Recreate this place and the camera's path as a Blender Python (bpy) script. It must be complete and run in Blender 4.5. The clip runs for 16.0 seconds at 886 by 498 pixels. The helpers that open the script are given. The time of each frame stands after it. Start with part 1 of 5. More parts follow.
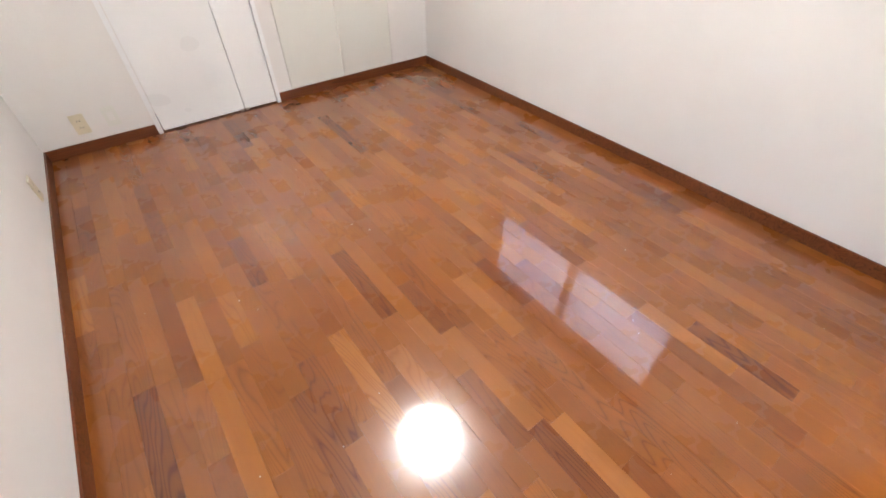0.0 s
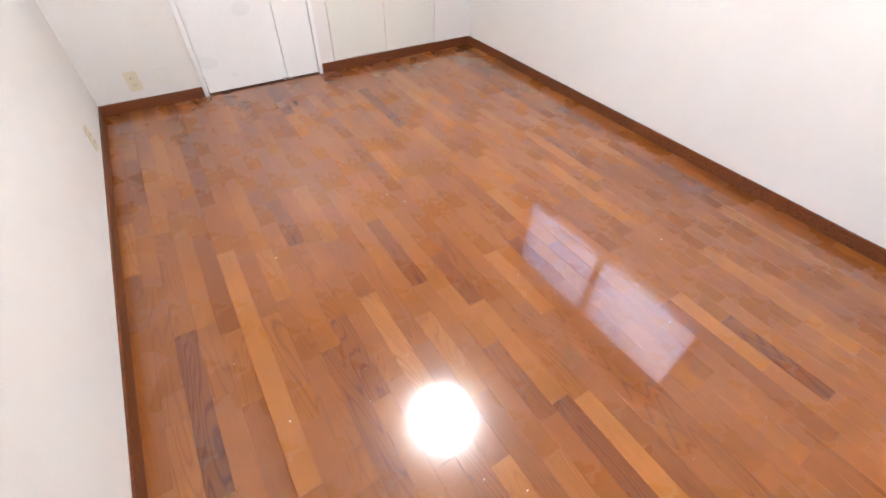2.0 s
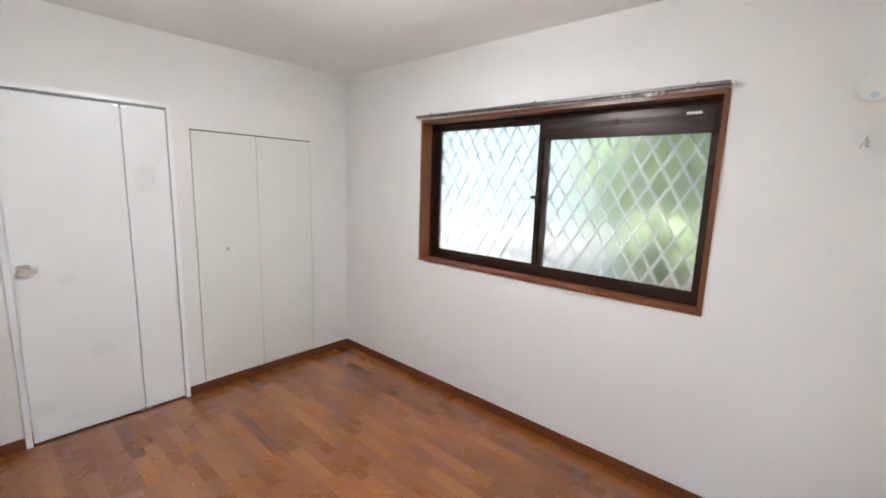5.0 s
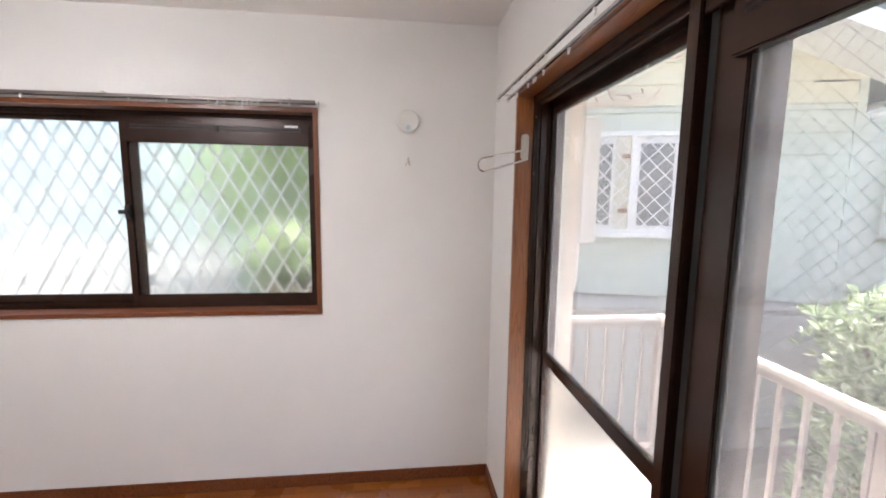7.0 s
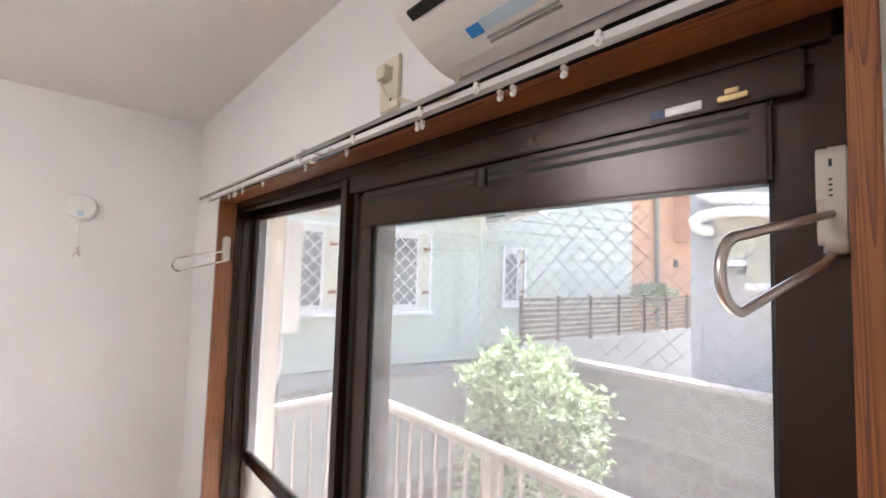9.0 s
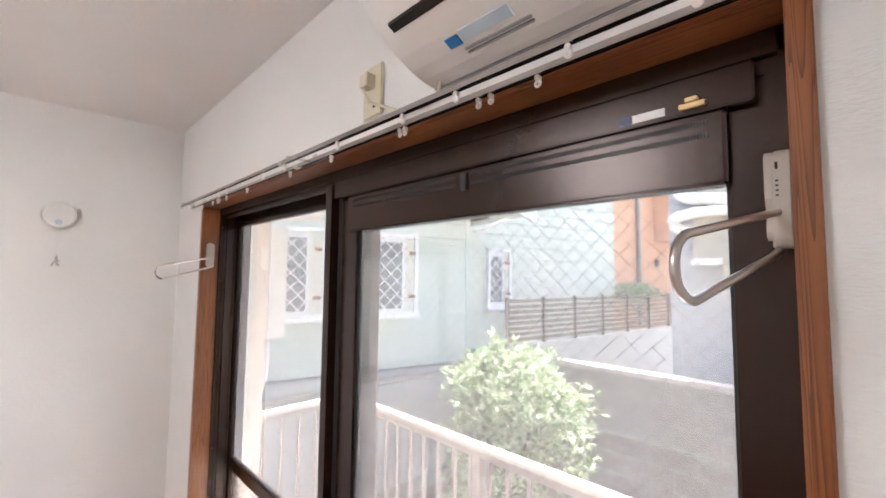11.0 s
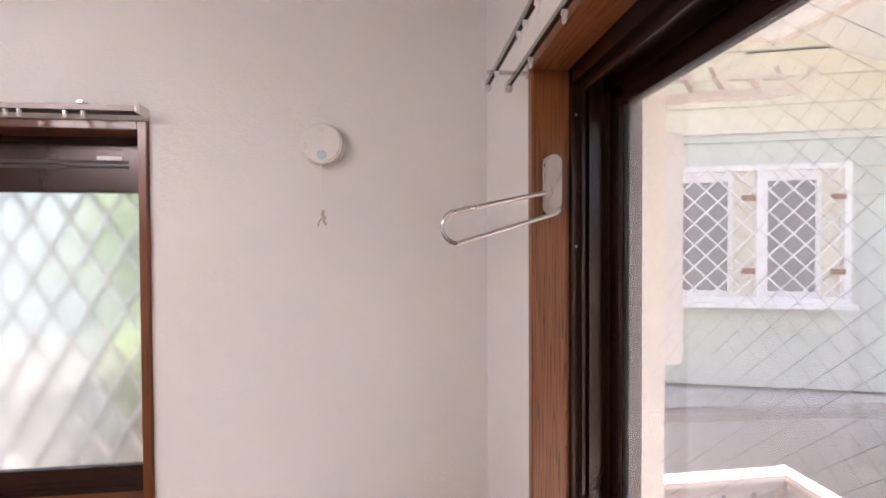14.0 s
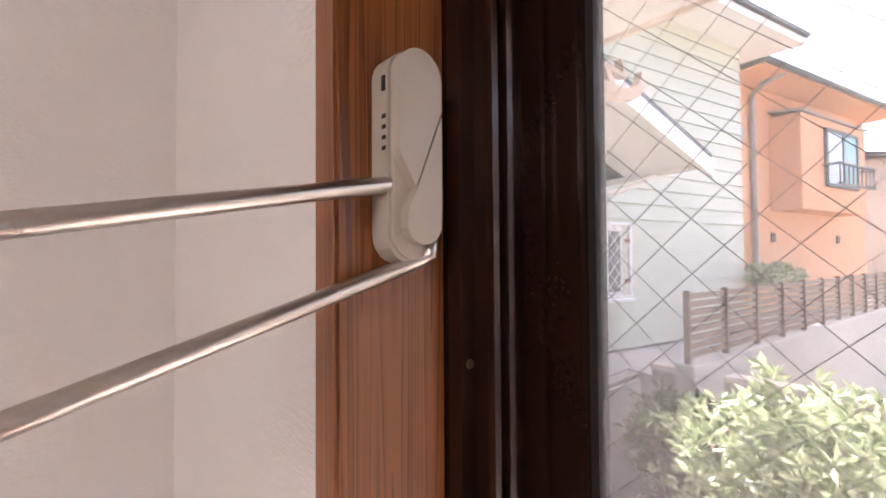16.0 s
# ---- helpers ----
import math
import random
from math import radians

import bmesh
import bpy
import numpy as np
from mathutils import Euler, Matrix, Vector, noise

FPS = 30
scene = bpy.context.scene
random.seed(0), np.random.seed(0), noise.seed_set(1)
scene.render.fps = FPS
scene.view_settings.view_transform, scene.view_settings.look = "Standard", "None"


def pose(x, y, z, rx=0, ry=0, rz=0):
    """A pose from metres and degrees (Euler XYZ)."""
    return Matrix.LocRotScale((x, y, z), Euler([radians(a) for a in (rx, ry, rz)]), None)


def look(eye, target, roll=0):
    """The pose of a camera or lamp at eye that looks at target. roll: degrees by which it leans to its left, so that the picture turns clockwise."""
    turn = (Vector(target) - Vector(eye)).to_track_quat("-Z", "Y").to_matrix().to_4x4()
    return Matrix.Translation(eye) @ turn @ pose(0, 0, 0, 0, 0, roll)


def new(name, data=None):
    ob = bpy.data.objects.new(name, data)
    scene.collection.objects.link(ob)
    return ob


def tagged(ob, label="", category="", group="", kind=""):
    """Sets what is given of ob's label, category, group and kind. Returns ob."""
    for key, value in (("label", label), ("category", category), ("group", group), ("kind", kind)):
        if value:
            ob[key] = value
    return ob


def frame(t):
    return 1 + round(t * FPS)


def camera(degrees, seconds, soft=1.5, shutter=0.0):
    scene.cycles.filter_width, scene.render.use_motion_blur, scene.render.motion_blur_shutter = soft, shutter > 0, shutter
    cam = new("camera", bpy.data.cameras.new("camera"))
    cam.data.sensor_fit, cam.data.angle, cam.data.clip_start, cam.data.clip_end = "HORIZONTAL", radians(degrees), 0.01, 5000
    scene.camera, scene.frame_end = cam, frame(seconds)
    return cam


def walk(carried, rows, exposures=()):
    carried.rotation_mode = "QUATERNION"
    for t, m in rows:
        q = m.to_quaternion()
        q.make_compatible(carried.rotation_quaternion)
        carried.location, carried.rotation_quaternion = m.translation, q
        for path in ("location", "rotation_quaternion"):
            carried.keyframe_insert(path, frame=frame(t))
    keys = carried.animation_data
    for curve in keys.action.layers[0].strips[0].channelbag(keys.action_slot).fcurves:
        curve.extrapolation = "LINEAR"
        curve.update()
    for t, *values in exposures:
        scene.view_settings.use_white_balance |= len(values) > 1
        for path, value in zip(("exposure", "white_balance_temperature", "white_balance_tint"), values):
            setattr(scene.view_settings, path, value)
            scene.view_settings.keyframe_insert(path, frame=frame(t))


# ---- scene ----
cam = camera(94.1, 16.0, soft=1.7)
PATH = [
    (0, (-0.049, 0.336, 1.284), (0.837, 1.499, -0.081), -0.1),
    (0.5, (-0.09, 0.324, 1.251), (0.679, 1.412, -0.241), 1.1),
    (1, (-0.115, 0.298, 1.191), (0.583, 1.252, -0.422), 2.5),
    (1.5, (-0.127, 0.284, 1.173), (0.565, 1.242, -0.44), 2.7),
    (2, (-0.126, 0.319, 1.241), (0.66, 1.51, -0.16), 1.7),
    (2.5, (-0.122, 0.37, 1.374), (0.747, 1.843, 0.337), 0.7),
    (3, (-0.125, 0.383, 1.474), (0.776, 2.031, 0.794), 0.1),
    (3.2, (-0.107, 0.377, 1.494), (0.793, 2.074, 0.935), -0.2),
    (5.3, (-0.063, 0.308, 1.536), (1.578, 1.421, 1.27), 1.2),
    (5.5, (-0.022, 0.272, 1.532), (1.722, 1.212, 1.259), 1.2),
    (6, (0.011, 0.234, 1.526), (1.909, 0.791, 1.232), 1.1),
    (6.5, (0.057, 0.209, 1.533), (2.025, 0.435, 1.257), 0.7),
    (7, (0.008, 0.256, 1.555), (1.98, 0.039, 1.307), 0.7),
    (7.5, (-0.093, 0.327, 1.592), (1.783, -0.339, 1.398), 1.4),
    (8, (-0.146, 0.297, 1.637), (1.595, -0.684, 1.554), 2.2),
    (8.5, (-0.195, 0.282, 1.664), (1.402, -0.922, 1.709), 2.2),
    (9, (-0.238, 0.272, 1.683), (1.217, -1.094, 1.802), 1.7),
    (9.2, (-0.252, 0.276, 1.683), (1.16, -1.135, 1.815), 1.5),
    (11.3, (-0.259, 0.292, 1.676), (1.153, -1.118, 1.815), 0.4),
    (11.5, (-0.234, 0.345, 1.656), (1.222, -1.02, 1.785), 0.0),
    (12, (-0.095, 0.322, 1.624), (1.642, -0.67, 1.655), -2.0),
    (12.5, (0.12, 0.176, 1.65), (2.059, -0.307, 1.576), -2.1),
    (13, (0.37, 0.086, 1.641), (2.354, -0.142, 1.54), -1.8),
    (13.5, (0.697, 0.065, 1.656), (2.685, -0.137, 1.574), -1.5),
    (14, (0.992, 0.005, 1.663), (2.981, -0.205, 1.632), -0.3),
    (14.5, (1.227, -0.047, 1.697), (3.203, -0.358, 1.705), 0.5),
    (15, (1.408, -0.084, 1.712), (3.286, -0.765, 1.795), 0.4),
    (15.5, (1.522, -0.109, 1.719), (3.212, -1.176, 1.812), 0.0),
    (16, (1.528, -0.136, 1.714), (2.996, -1.494, 1.759), -0.4),
]
EXPOSURE = [(0, 3.65, 6400, 10), (0.5, 3.8, 6400, 10), (2.0, 3.9, 6150, 11), (3.2, 3.3, 6400, 8), (5.5, 3.15, 6000, 9), (7.5, 3.1, 6250, 14), (9.0, 3.22, 6150, 13), (11.5, 3.32, 6250, 13), (13.5, 3.05, 6450, 21), (16, 3.1, 6850, 25)]
walk(cam, [(t, look(eye, target, roll)) for t, eye, target, roll in PATH], EXPOSURE)

# ---- light ----
SUN_EL, SUN_AZ = 64.0, 154.0        # height and compass bearing the sun shines from (0 is +y, 90 is +x)
world = bpy.data.worlds.new("sky")
scene.world = world
world.use_nodes = True
sky = world.node_tree.nodes.new("ShaderNodeTexSky")
sky.sky_type, sky.sun_disc = "NISHITA", False
sky.sun_elevation, sky.sun_rotation = radians(SUN_EL), radians(SUN_AZ)
sky.air_density, sky.dust_density, sky.ozone_density = 0.8, 4.0, 0.6
background = world.node_tree.nodes["Background"]
background.inputs["Strength"].default_value = 0.15
world.node_tree.links.new(sky.outputs[0], background.inputs["Color"])
sun_data = bpy.data.lights.new("sun", "SUN")
sun_data.energy, sun_data.angle, sun_data.color = 5.0, radians(0.6), (1.0, 0.95, 0.88)
sun = new("sun", sun_data)
sun_way = Vector((math.sin(radians(SUN_AZ)) * math.cos(radians(SUN_EL)), math.cos(radians(SUN_AZ)) * math.cos(radians(SUN_EL)), math.sin(radians(SUN_EL))))
sun.matrix_world = look((0, 0, 9), Vector((0, 0, 9)) - sun_way)
LAMP = 3.9                          # glow of the ceiling lamp's shade


# ---- materials ----


def material(name, color, rough=0.5, metal=0.0, coat=0.0):
    m = bpy.data.materials.new(name)
    m.use_nodes = True
    s = m.node_tree.nodes["Principled BSDF"]
    s.inputs["Base Color"].default_value = (*color, 1)
    s.inputs["Roughness"].default_value = rough
    s.inputs["Metallic"].default_value = metal
    s.inputs["Coat Weight"].default_value = coat
    return m


def nodes_of(m):
    t = m.node_tree
    return t, t.nodes["Principled BSDF"]


def coords(t, scale, rotation=(0, 0, 0), kind="Object"):
    c = t.nodes.new("ShaderNodeTexCoord")
    p = t.nodes.new("ShaderNodeMapping")
    p.inputs["Scale"].default_value, p.inputs["Rotation"].default_value = scale, rotation
    t.links.new(c.outputs[kind], p.inputs["Vector"])
    return p.outputs["Vector"]


def noise_of(t, vector, scale, detail=4.0, rough=0.55, distortion=0.0):
    n = t.nodes.new("ShaderNodeTexNoise")
    for key, value in (("Scale", scale), ("Detail", detail), ("Roughness", rough), ("Distortion", distortion)):
        n.inputs[key].default_value = value
    t.links.new(vector, n.inputs["Vector"])
    return n.outputs["Fac"]


def ramp(t, fac, stops):
    r = t.nodes.new("ShaderNodeValToRGB")
    while len(r.color_ramp.elements) < len(stops):
        r.color_ramp.elements.new(0.5)
    for e, (at, color) in zip(r.color_ramp.elements, stops):
        e.position, e.color = at, (*color, 1)
    t.links.new(fac, r.inputs[0])
    return r.outputs[0]


def bump(t, s, height, strength, distance):
    b = t.nodes.new("ShaderNodeBump")
    b.inputs["Strength"].default_value, b.inputs["Distance"].default_value = strength, distance
    t.links.new(height, b.inputs["Height"])
    t.links.new(b.outputs[0], s.inputs["Normal"])


def math_node(t, op, a, b):
    n = t.nodes.new("ShaderNodeMath")
    n.operation = op
    for i, v in enumerate((a, b)):
        if isinstance(v, (int, float)):
            n.inputs[i].default_value = v
        else:
            t.links.new(v, n.inputs[i])
    return n.outputs[0]


def worn(name, dark, light, rough, scale=3.0, grain=120.0, relief=0.15, depth=0.001, metal=0.0, stretch=(1, 1, 1)):
    """A plain surface with large stains, fine grain and a little relief."""
    m = material(name, light, rough, metal)
    t, s = nodes_of(m)
    v = coords(t, stretch)
    big = noise_of(t, v, scale, 5)
    fine = noise_of(t, v, grain, 3)
    mix = math_node(t, "ADD", math_node(t, "MULTIPLY", big, 0.7), math_node(t, "MULTIPLY", fine, 0.3))
    t.links.new(ramp(t, mix, [(0.2, dark), (0.8, light)]), s.inputs["Base Color"])
    t.links.new(math_node(t, "ADD", math_node(t, "MULTIPLY", noise_of(t, v, scale, 1, 0.5), 0.16), rough - 0.08), s.inputs["Roughness"])
    if relief > 0.055:
        bump(t, s, fine, relief, depth)
    return m


def wallpaper(name, dark, light):
    """Vinyl wall cloth: woven relief of a few millimetres, faint blotches."""
    m = material(name, light, 0.72)
    t, s = nodes_of(m)
    v = coords(t, (1, 1, 1))
    weave = noise_of(t, coords(t, (0.55, 0.55, 1.6)), 190, 3, 0.6)
    lump = noise_of(t, v, 55, 2)
    big = noise_of(t, v, 1.3, 4)
    t.links.new(ramp(t, big, [(0.3, dark), (0.7, light)]), s.inputs["Base Color"])
    bump(t, s, math_node(t, "ADD", weave, math_node(t, "MULTIPLY", lump, 0.8)), 0.5, 0.002)
    return m


def wood(name, dark, mid, light, along="Z", rough=0.35, coat=0.0, ring=16.0, grain=1.0):
    """Grain that runs along one axis: stretched rings with fine pores."""
    m = material(name, mid, rough, 0, coat)
    t, s = nodes_of(m)
    squeeze = {"X": (0.03, 1, 1), "Y": (1, 0.1, 1), "Z": (1, 1, 0.02)}[along]
    c = t.nodes.new("ShaderNodeTexCoord")
    info = t.nodes.new("ShaderNodeObjectInfo")
    shift = t.nodes.new("ShaderNodeVectorMath")
    shift.operation = "ADD"
    apart = t.nodes.new("ShaderNodeCombineXYZ")
    chance = info.outputs["Random"]
    far = math_node(t, "MULTIPLY", chance, 37.0)
    for i in range(3):
        t.links.new(far, apart.inputs[i])
    t.links.new(c.outputs["Object"], shift.inputs[0])
    t.links.new(apart.outputs[0], shift.inputs[1])
    p = t.nodes.new("ShaderNodeMapping")
    p.inputs["Scale"].default_value = squeeze
    t.links.new(shift.outputs[0], p.inputs["Vector"])
    v = p.outputs["Vector"]
    body = noise_of(t, v, ring, 2, 0.4, 0.35)
    rings = math_node(t, "FRACT", math_node(t, "MULTIPLY", body, 11.0), 0.0)
    rings = math_node(t, "SUBTRACT", 0.62, math_node(t, "POWER", rings, 2.2))
    pores = noise_of(t, v, ring * 22, 2, 0.6)
    mix = math_node(t, "ADD", math_node(t, "ADD", math_node(t, "MULTIPLY", rings, 0.8 * grain), 0.12), math_node(t, "MULTIPLY", pores, 0.45))
    t.links.new(ramp(t, mix, [(0.1, dark), (0.42, mid), (0.85, light)]), s.inputs["Base Color"])
    smear = noise_of(t, coords(t, (1, 1, 1)), 2.6, 1, 0.5)
    t.links.new(math_node(t, "ADD", math_node(t, "MULTIPLY", smear, 0.14), rough - 0.07), s.inputs["Roughness"])
    return m


WALL = wallpaper("white_wall_cloth", (0.765, 0.75, 0.73), (0.815, 0.80, 0.78))
CEILING = wallpaper("white_ceiling_cloth", (0.84, 0.83, 0.82), (0.88, 0.875, 0.865))
WHITE = worn("white_paint", (0.74, 0.74, 0.73), (0.82, 0.82, 0.81), 0.4, relief=0.05)
CREAM = worn("cream_plastic", (0.65, 0.59, 0.44), (0.72, 0.66, 0.51), 0.4, relief=0.03)
IVORY = worn("ivory_panel", (0.73, 0.735, 0.68), (0.78, 0.785, 0.735), 0.42, relief=0.04)
GLOSSWHITE = worn("glossy_white_plastic", (0.78, 0.77, 0.74), (0.83, 0.82, 0.79), 0.16, relief=0.02)
DOORWHITE = worn("white_door_laminate", (0.82, 0.835, 0.84), (0.88, 0.89, 0.895), 0.3, relief=0.04)
PLASTIC = worn("white_plastic", (0.76, 0.75, 0.72), (0.82, 0.81, 0.78), 0.35, relief=0.03)
GREIGE = worn("greige_plastic", (0.47, 0.42, 0.36), (0.52, 0.47, 0.41), 0.42, relief=0.08, grain=900, depth=0.0003)


def oak_strip(name, islands):
    """Lacquered oak strips: each piece has its own tone, most are plain, a few show open cathedral grain."""
    m = material(name, (0.25, 0.084, 0.02), 0.3, 0, 0.9)
    t, s = nodes_of(m)
    chance = t.nodes.new("ShaderNodeNewGeometry").outputs["Random Per Island"] if islands else t.nodes.new("ShaderNodeObjectInfo").outputs["Random"]
    apart = t.nodes.new("ShaderNodeCombineXYZ")
    for i, k in enumerate((7.3, 23.0, 41.0)):
        t.links.new(math_node(t, "MULTIPLY", chance, k), apart.inputs[i])
    shift = t.nodes.new("ShaderNodeVectorMath")
    t.links.new(t.nodes.new("ShaderNodeTexCoord").outputs["Object"], shift.inputs[0])
    t.links.new(apart.outputs[0], shift.inputs[1])

    def stretched(scale):
        p = t.nodes.new("ShaderNodeMapping")
        p.inputs["Scale"].default_value = scale
        t.links.new(shift.outputs[0], p.inputs["Vector"])
        return p.outputs["Vector"]

    streak = noise_of(t, stretched((1, 0.03, 1)), 160, 3, 0.6)
    cloud = noise_of(t, stretched((1, 0.3, 1)), 14, 2, 0.5)
    body = noise_of(t, stretched((1, 0.11, 1)), 12, 1, 0.4, 0.2)
    wave = math_node(t, "ABSOLUTE", math_node(t, "SUBTRACT", math_node(t, "FRACT", math_node(t, "MULTIPLY", body, 20.0), 0.0), 0.5), 0.0)
    rings = math_node(t, "POWER", math_node(t, "MULTIPLY", wave, 2.0), 4.0)
    figured = math_node(t, "POWER", math_node(t, "FRACT", math_node(t, "MULTIPLY", chance, 91.7), 0.0), 1.5)
    off = math_node(t, "SUBTRACT", chance, 0.5)
    tone = math_node(t, "MULTIPLY", math_node(t, "MULTIPLY", off, off), math_node(t, "MULTIPLY", off, 1.7))
    tone = math_node(t, "ADD", math_node(t, "ADD", tone, math_node(t, "MULTIPLY", off, 0.2)), 0.39)
    tone = math_node(t, "ADD", tone, math_node(t, "MULTIPLY", streak, 0.14))
    tone = math_node(t, "ADD", tone, math_node(t, "MULTIPLY", cloud, 0.12))
    tone = math_node(t, "SUBTRACT", tone, math_node(t, "MULTIPLY", math_node(t, "MULTIPLY", rings, figured), 0.36))
    color = ramp(t, tone, [(0.08, (0.10, 0.022, 0.005)), (0.3, (0.205, 0.058, 0.011)), (0.62, (0.275, 0.089, 0.016)), (0.85, (0.37, 0.135, 0.028)), (0.97, (0.45, 0.18, 0.045))])
    t.links.new(color, s.inputs["Base Color"])
    wear = noise_of(t, coords(t, (1, 1, 1)), 3.5, 3, 0.6)
    t.links.new(math_node(t, "ADD", math_node(t, "MULTIPLY", wear, 0.16), 0.2), s.inputs["Roughness"])
    t.links.new(math_node(t, "ADD", math_node(t, "MULTIPLY", wear, 0.09), 0.035), s.inputs["Coat Roughness"])
    s.inputs["Coat IOR"].default_value = 1.66
    s.inputs["Specular IOR Level"].default_value = 0.2
    bump(t, s, streak, 0.06, 0.0004)
    return m


FLOORWOOD = oak_strip("orange_brown_oak_flooring", False)
FLOORWOOD_REST = oak_strip("orange_brown_oak_flooring_rest", True)
FLOORGAP = material("dark_joint", (0.10, 0.03, 0.008), 0.6)
SKIRT = wood("dark_brown_skirting", (0.08, 0.02, 0.006), (0.135, 0.036, 0.011), (0.18, 0.052, 0.016), "X", 0.35)
CASING = wood("brown_wood_casing", (0.09, 0.025, 0.008), (0.235, 0.076, 0.021), (0.33, 0.118, 0.034), "Z", 0.36, 0.1, 64.0, grain=0.62)
CASING_X = wood("brown_wood_casing_level", (0.09, 0.025, 0.008), (0.235, 0.076, 0.021), (0.33, 0.118, 0.034), "X", 0.36, 0.1, 64.0, grain=0.62)
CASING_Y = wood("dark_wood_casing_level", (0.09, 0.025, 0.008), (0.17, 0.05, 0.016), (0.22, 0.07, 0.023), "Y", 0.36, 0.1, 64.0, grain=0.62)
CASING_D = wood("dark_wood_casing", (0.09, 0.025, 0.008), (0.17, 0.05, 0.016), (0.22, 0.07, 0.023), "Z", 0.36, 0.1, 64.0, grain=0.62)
BRONZE = worn("brown_anodised_aluminium", (0.027, 0.011, 0.0065), (0.040, 0.017, 0.010), 0.24, 2.0, 400, 0.03, 0.0003, 0.3)
BRONZE_L = worn("light_bronze_aluminium", (0.13, 0.088, 0.055), (0.17, 0.115, 0.072), 0.36, 2.0, 400, 0.05, 0.0004, 0.5)
BLACK = material("black_rubber_and_deep_shade", (0.012, 0.011, 0.010), 0.6)
STEEL = worn("brushed_steel", (0.52, 0.48, 0.45), (0.62, 0.58, 0.55), 0.3, 4, 500, 0.05, 0.0002, 1.0)
CHROME = worn("polished_rail_steel", (0.40, 0.375, 0.365), (0.52, 0.495, 0.485), 0.12, 4, 300, 0.03, 0.0002, 1.0)
DULL = worn("dull_grey_rail", (0.14, 0.12, 0.11), (0.22, 0.19, 0.18), 0.45, 4, 300, 0.03, 0.0002, 0.7)
BRASS = material("brass", (0.42, 0.30, 0.15), 0.4, 1.0)
BLUE = material("blue_label", (0.03, 0.22, 0.55), 0.4)
PALEBLUE = material("pale_blue_label", (0.52, 0.64, 0.72), 0.4)
NAVY = material("navy_label", (0.03, 0.05, 0.14), 0.4)
GREYINK = material("grey_print", (0.30, 0.30, 0.30), 0.5)

GLASS = material("clear_glass", (0.66, 0.68, 0.67), 0.0)
t_, s_ = nodes_of(GLASS)
s_.inputs["Transmission Weight"].default_value, s_.inputs["IOR"].default_value = 1.0, 1.45
film_ = t_.nodes.new("ShaderNodeBsdfTranslucent")          # dust that scatters the daylight, plus lens glare put in as haze
film_.inputs["Color"].default_value = (0.9, 0.88, 0.85, 1)
blend_ = t_.nodes.new("ShaderNodeMixShader")
t_.links.new(math_node(t_, "ADD", math_node(t_, "MULTIPLY", noise_of(t_, coords(t_, (1, 1, 1)), 2.2, 4), 0.09), 0.07), blend_.inputs[0])
t_.links.new(s_.outputs[0], blend_.inputs[1])
t_.links.new(film_.outputs[0], blend_.inputs[2])
t_.links.new(blend_.outputs[0], t_.nodes["Material Output"].inputs["Surface"])
FROST = material("frosted_glass", (0.93, 0.96, 0.93), 0.27)
t_, s_ = nodes_of(FROST)
s_.inputs["Transmission Weight"].default_value, s_.inputs["IOR"].default_value = 1.0, 1.4
bump(t_, s_, noise_of(t_, coords(t_, (1, 1, 0.35)), 160, 2), 0.2, 0.002)
WIRE = material("glass_wire", (0.11, 0.10, 0.10), 0.5, 0.4)

SHADE = material("lamp_shade", (0.9, 0.9, 0.88), 0.4)
t_, s_ = nodes_of(SHADE)
s_.inputs["Emission Color"].default_value, s_.inputs["Emission Strength"].default_value = (1.0, 0.98, 0.955, 1), LAMP

# outdoors
MINT = worn("mint_siding", (0.48, 0.535, 0.47), (0.56, 0.61, 0.54), 0.6, 1.2, 80)
PALEMINT = worn("pale_mint_siding", (0.50, 0.53, 0.44), (0.58, 0.61, 0.51), 0.6, 1.2, 80)
YELLOW = worn("cream_siding", (0.62, 0.605, 0.47), (0.69, 0.675, 0.54), 0.6, 1.2, 80)
ORANGE = worn("orange_render", (0.60, 0.30, 0.16), (0.68, 0.36, 0.20), 0.8, 0.8, 40)
BEIGE = worn("beige_render", (0.68, 0.60, 0.52), (0.76, 0.68, 0.60), 0.8, 1.5, 200, 0.4, 0.003)
BLOCK = worn("grey_concrete_block", (0.19, 0.178, 0.16), (0.34, 0.32, 0.29), 0.85, 2.2, 90, 0.25, 0.002)
CONCRETE = worn("pale_concrete", (0.30, 0.30, 0.29), (0.44, 0.44, 0.42), 0.85, 1.6, 90, 0.4, 0.003)
SLATE = worn("dark_slate_roof", (0.05, 0.075, 0.085), (0.09, 0.12, 0.13), 0.6, 2, 60)
TAN = worn("tan_render", (0.40, 0.36, 0.28), (0.48, 0.44, 0.35), 0.8, 1.5, 120)
GREYSIDE = worn("blue_grey_ribbed_siding", (0.37, 0.375, 0.395), (0.45, 0.455, 0.475), 0.7, 1.2, 80)
BOXPAINT = worn("off_white_box_paint", (0.58, 0.55, 0.52), (0.66, 0.63, 0.60), 0.5, 3, 150)
# next two paints are darkened to carry shade on the railing's room side
RAILING = worn("pinkish_brown_railing", (0.20, 0.16, 0.145), (0.27, 0.22, 0.20), 0.5, 3, 150)
RAILTOP = worn("pale_handrail", (0.44, 0.40, 0.375), (0.52, 0.47, 0.44), 0.5, 3, 150)
PINKMETAL = worn("pale_pink_cast_metal", (0.58, 0.49, 0.44), (0.66, 0.57, 0.51), 0.6, 3, 150)
FENCE = worn("brown_fence_slat", (0.10, 0.072, 0.052), (0.18, 0.135, 0.10), 0.65, 5, 150)
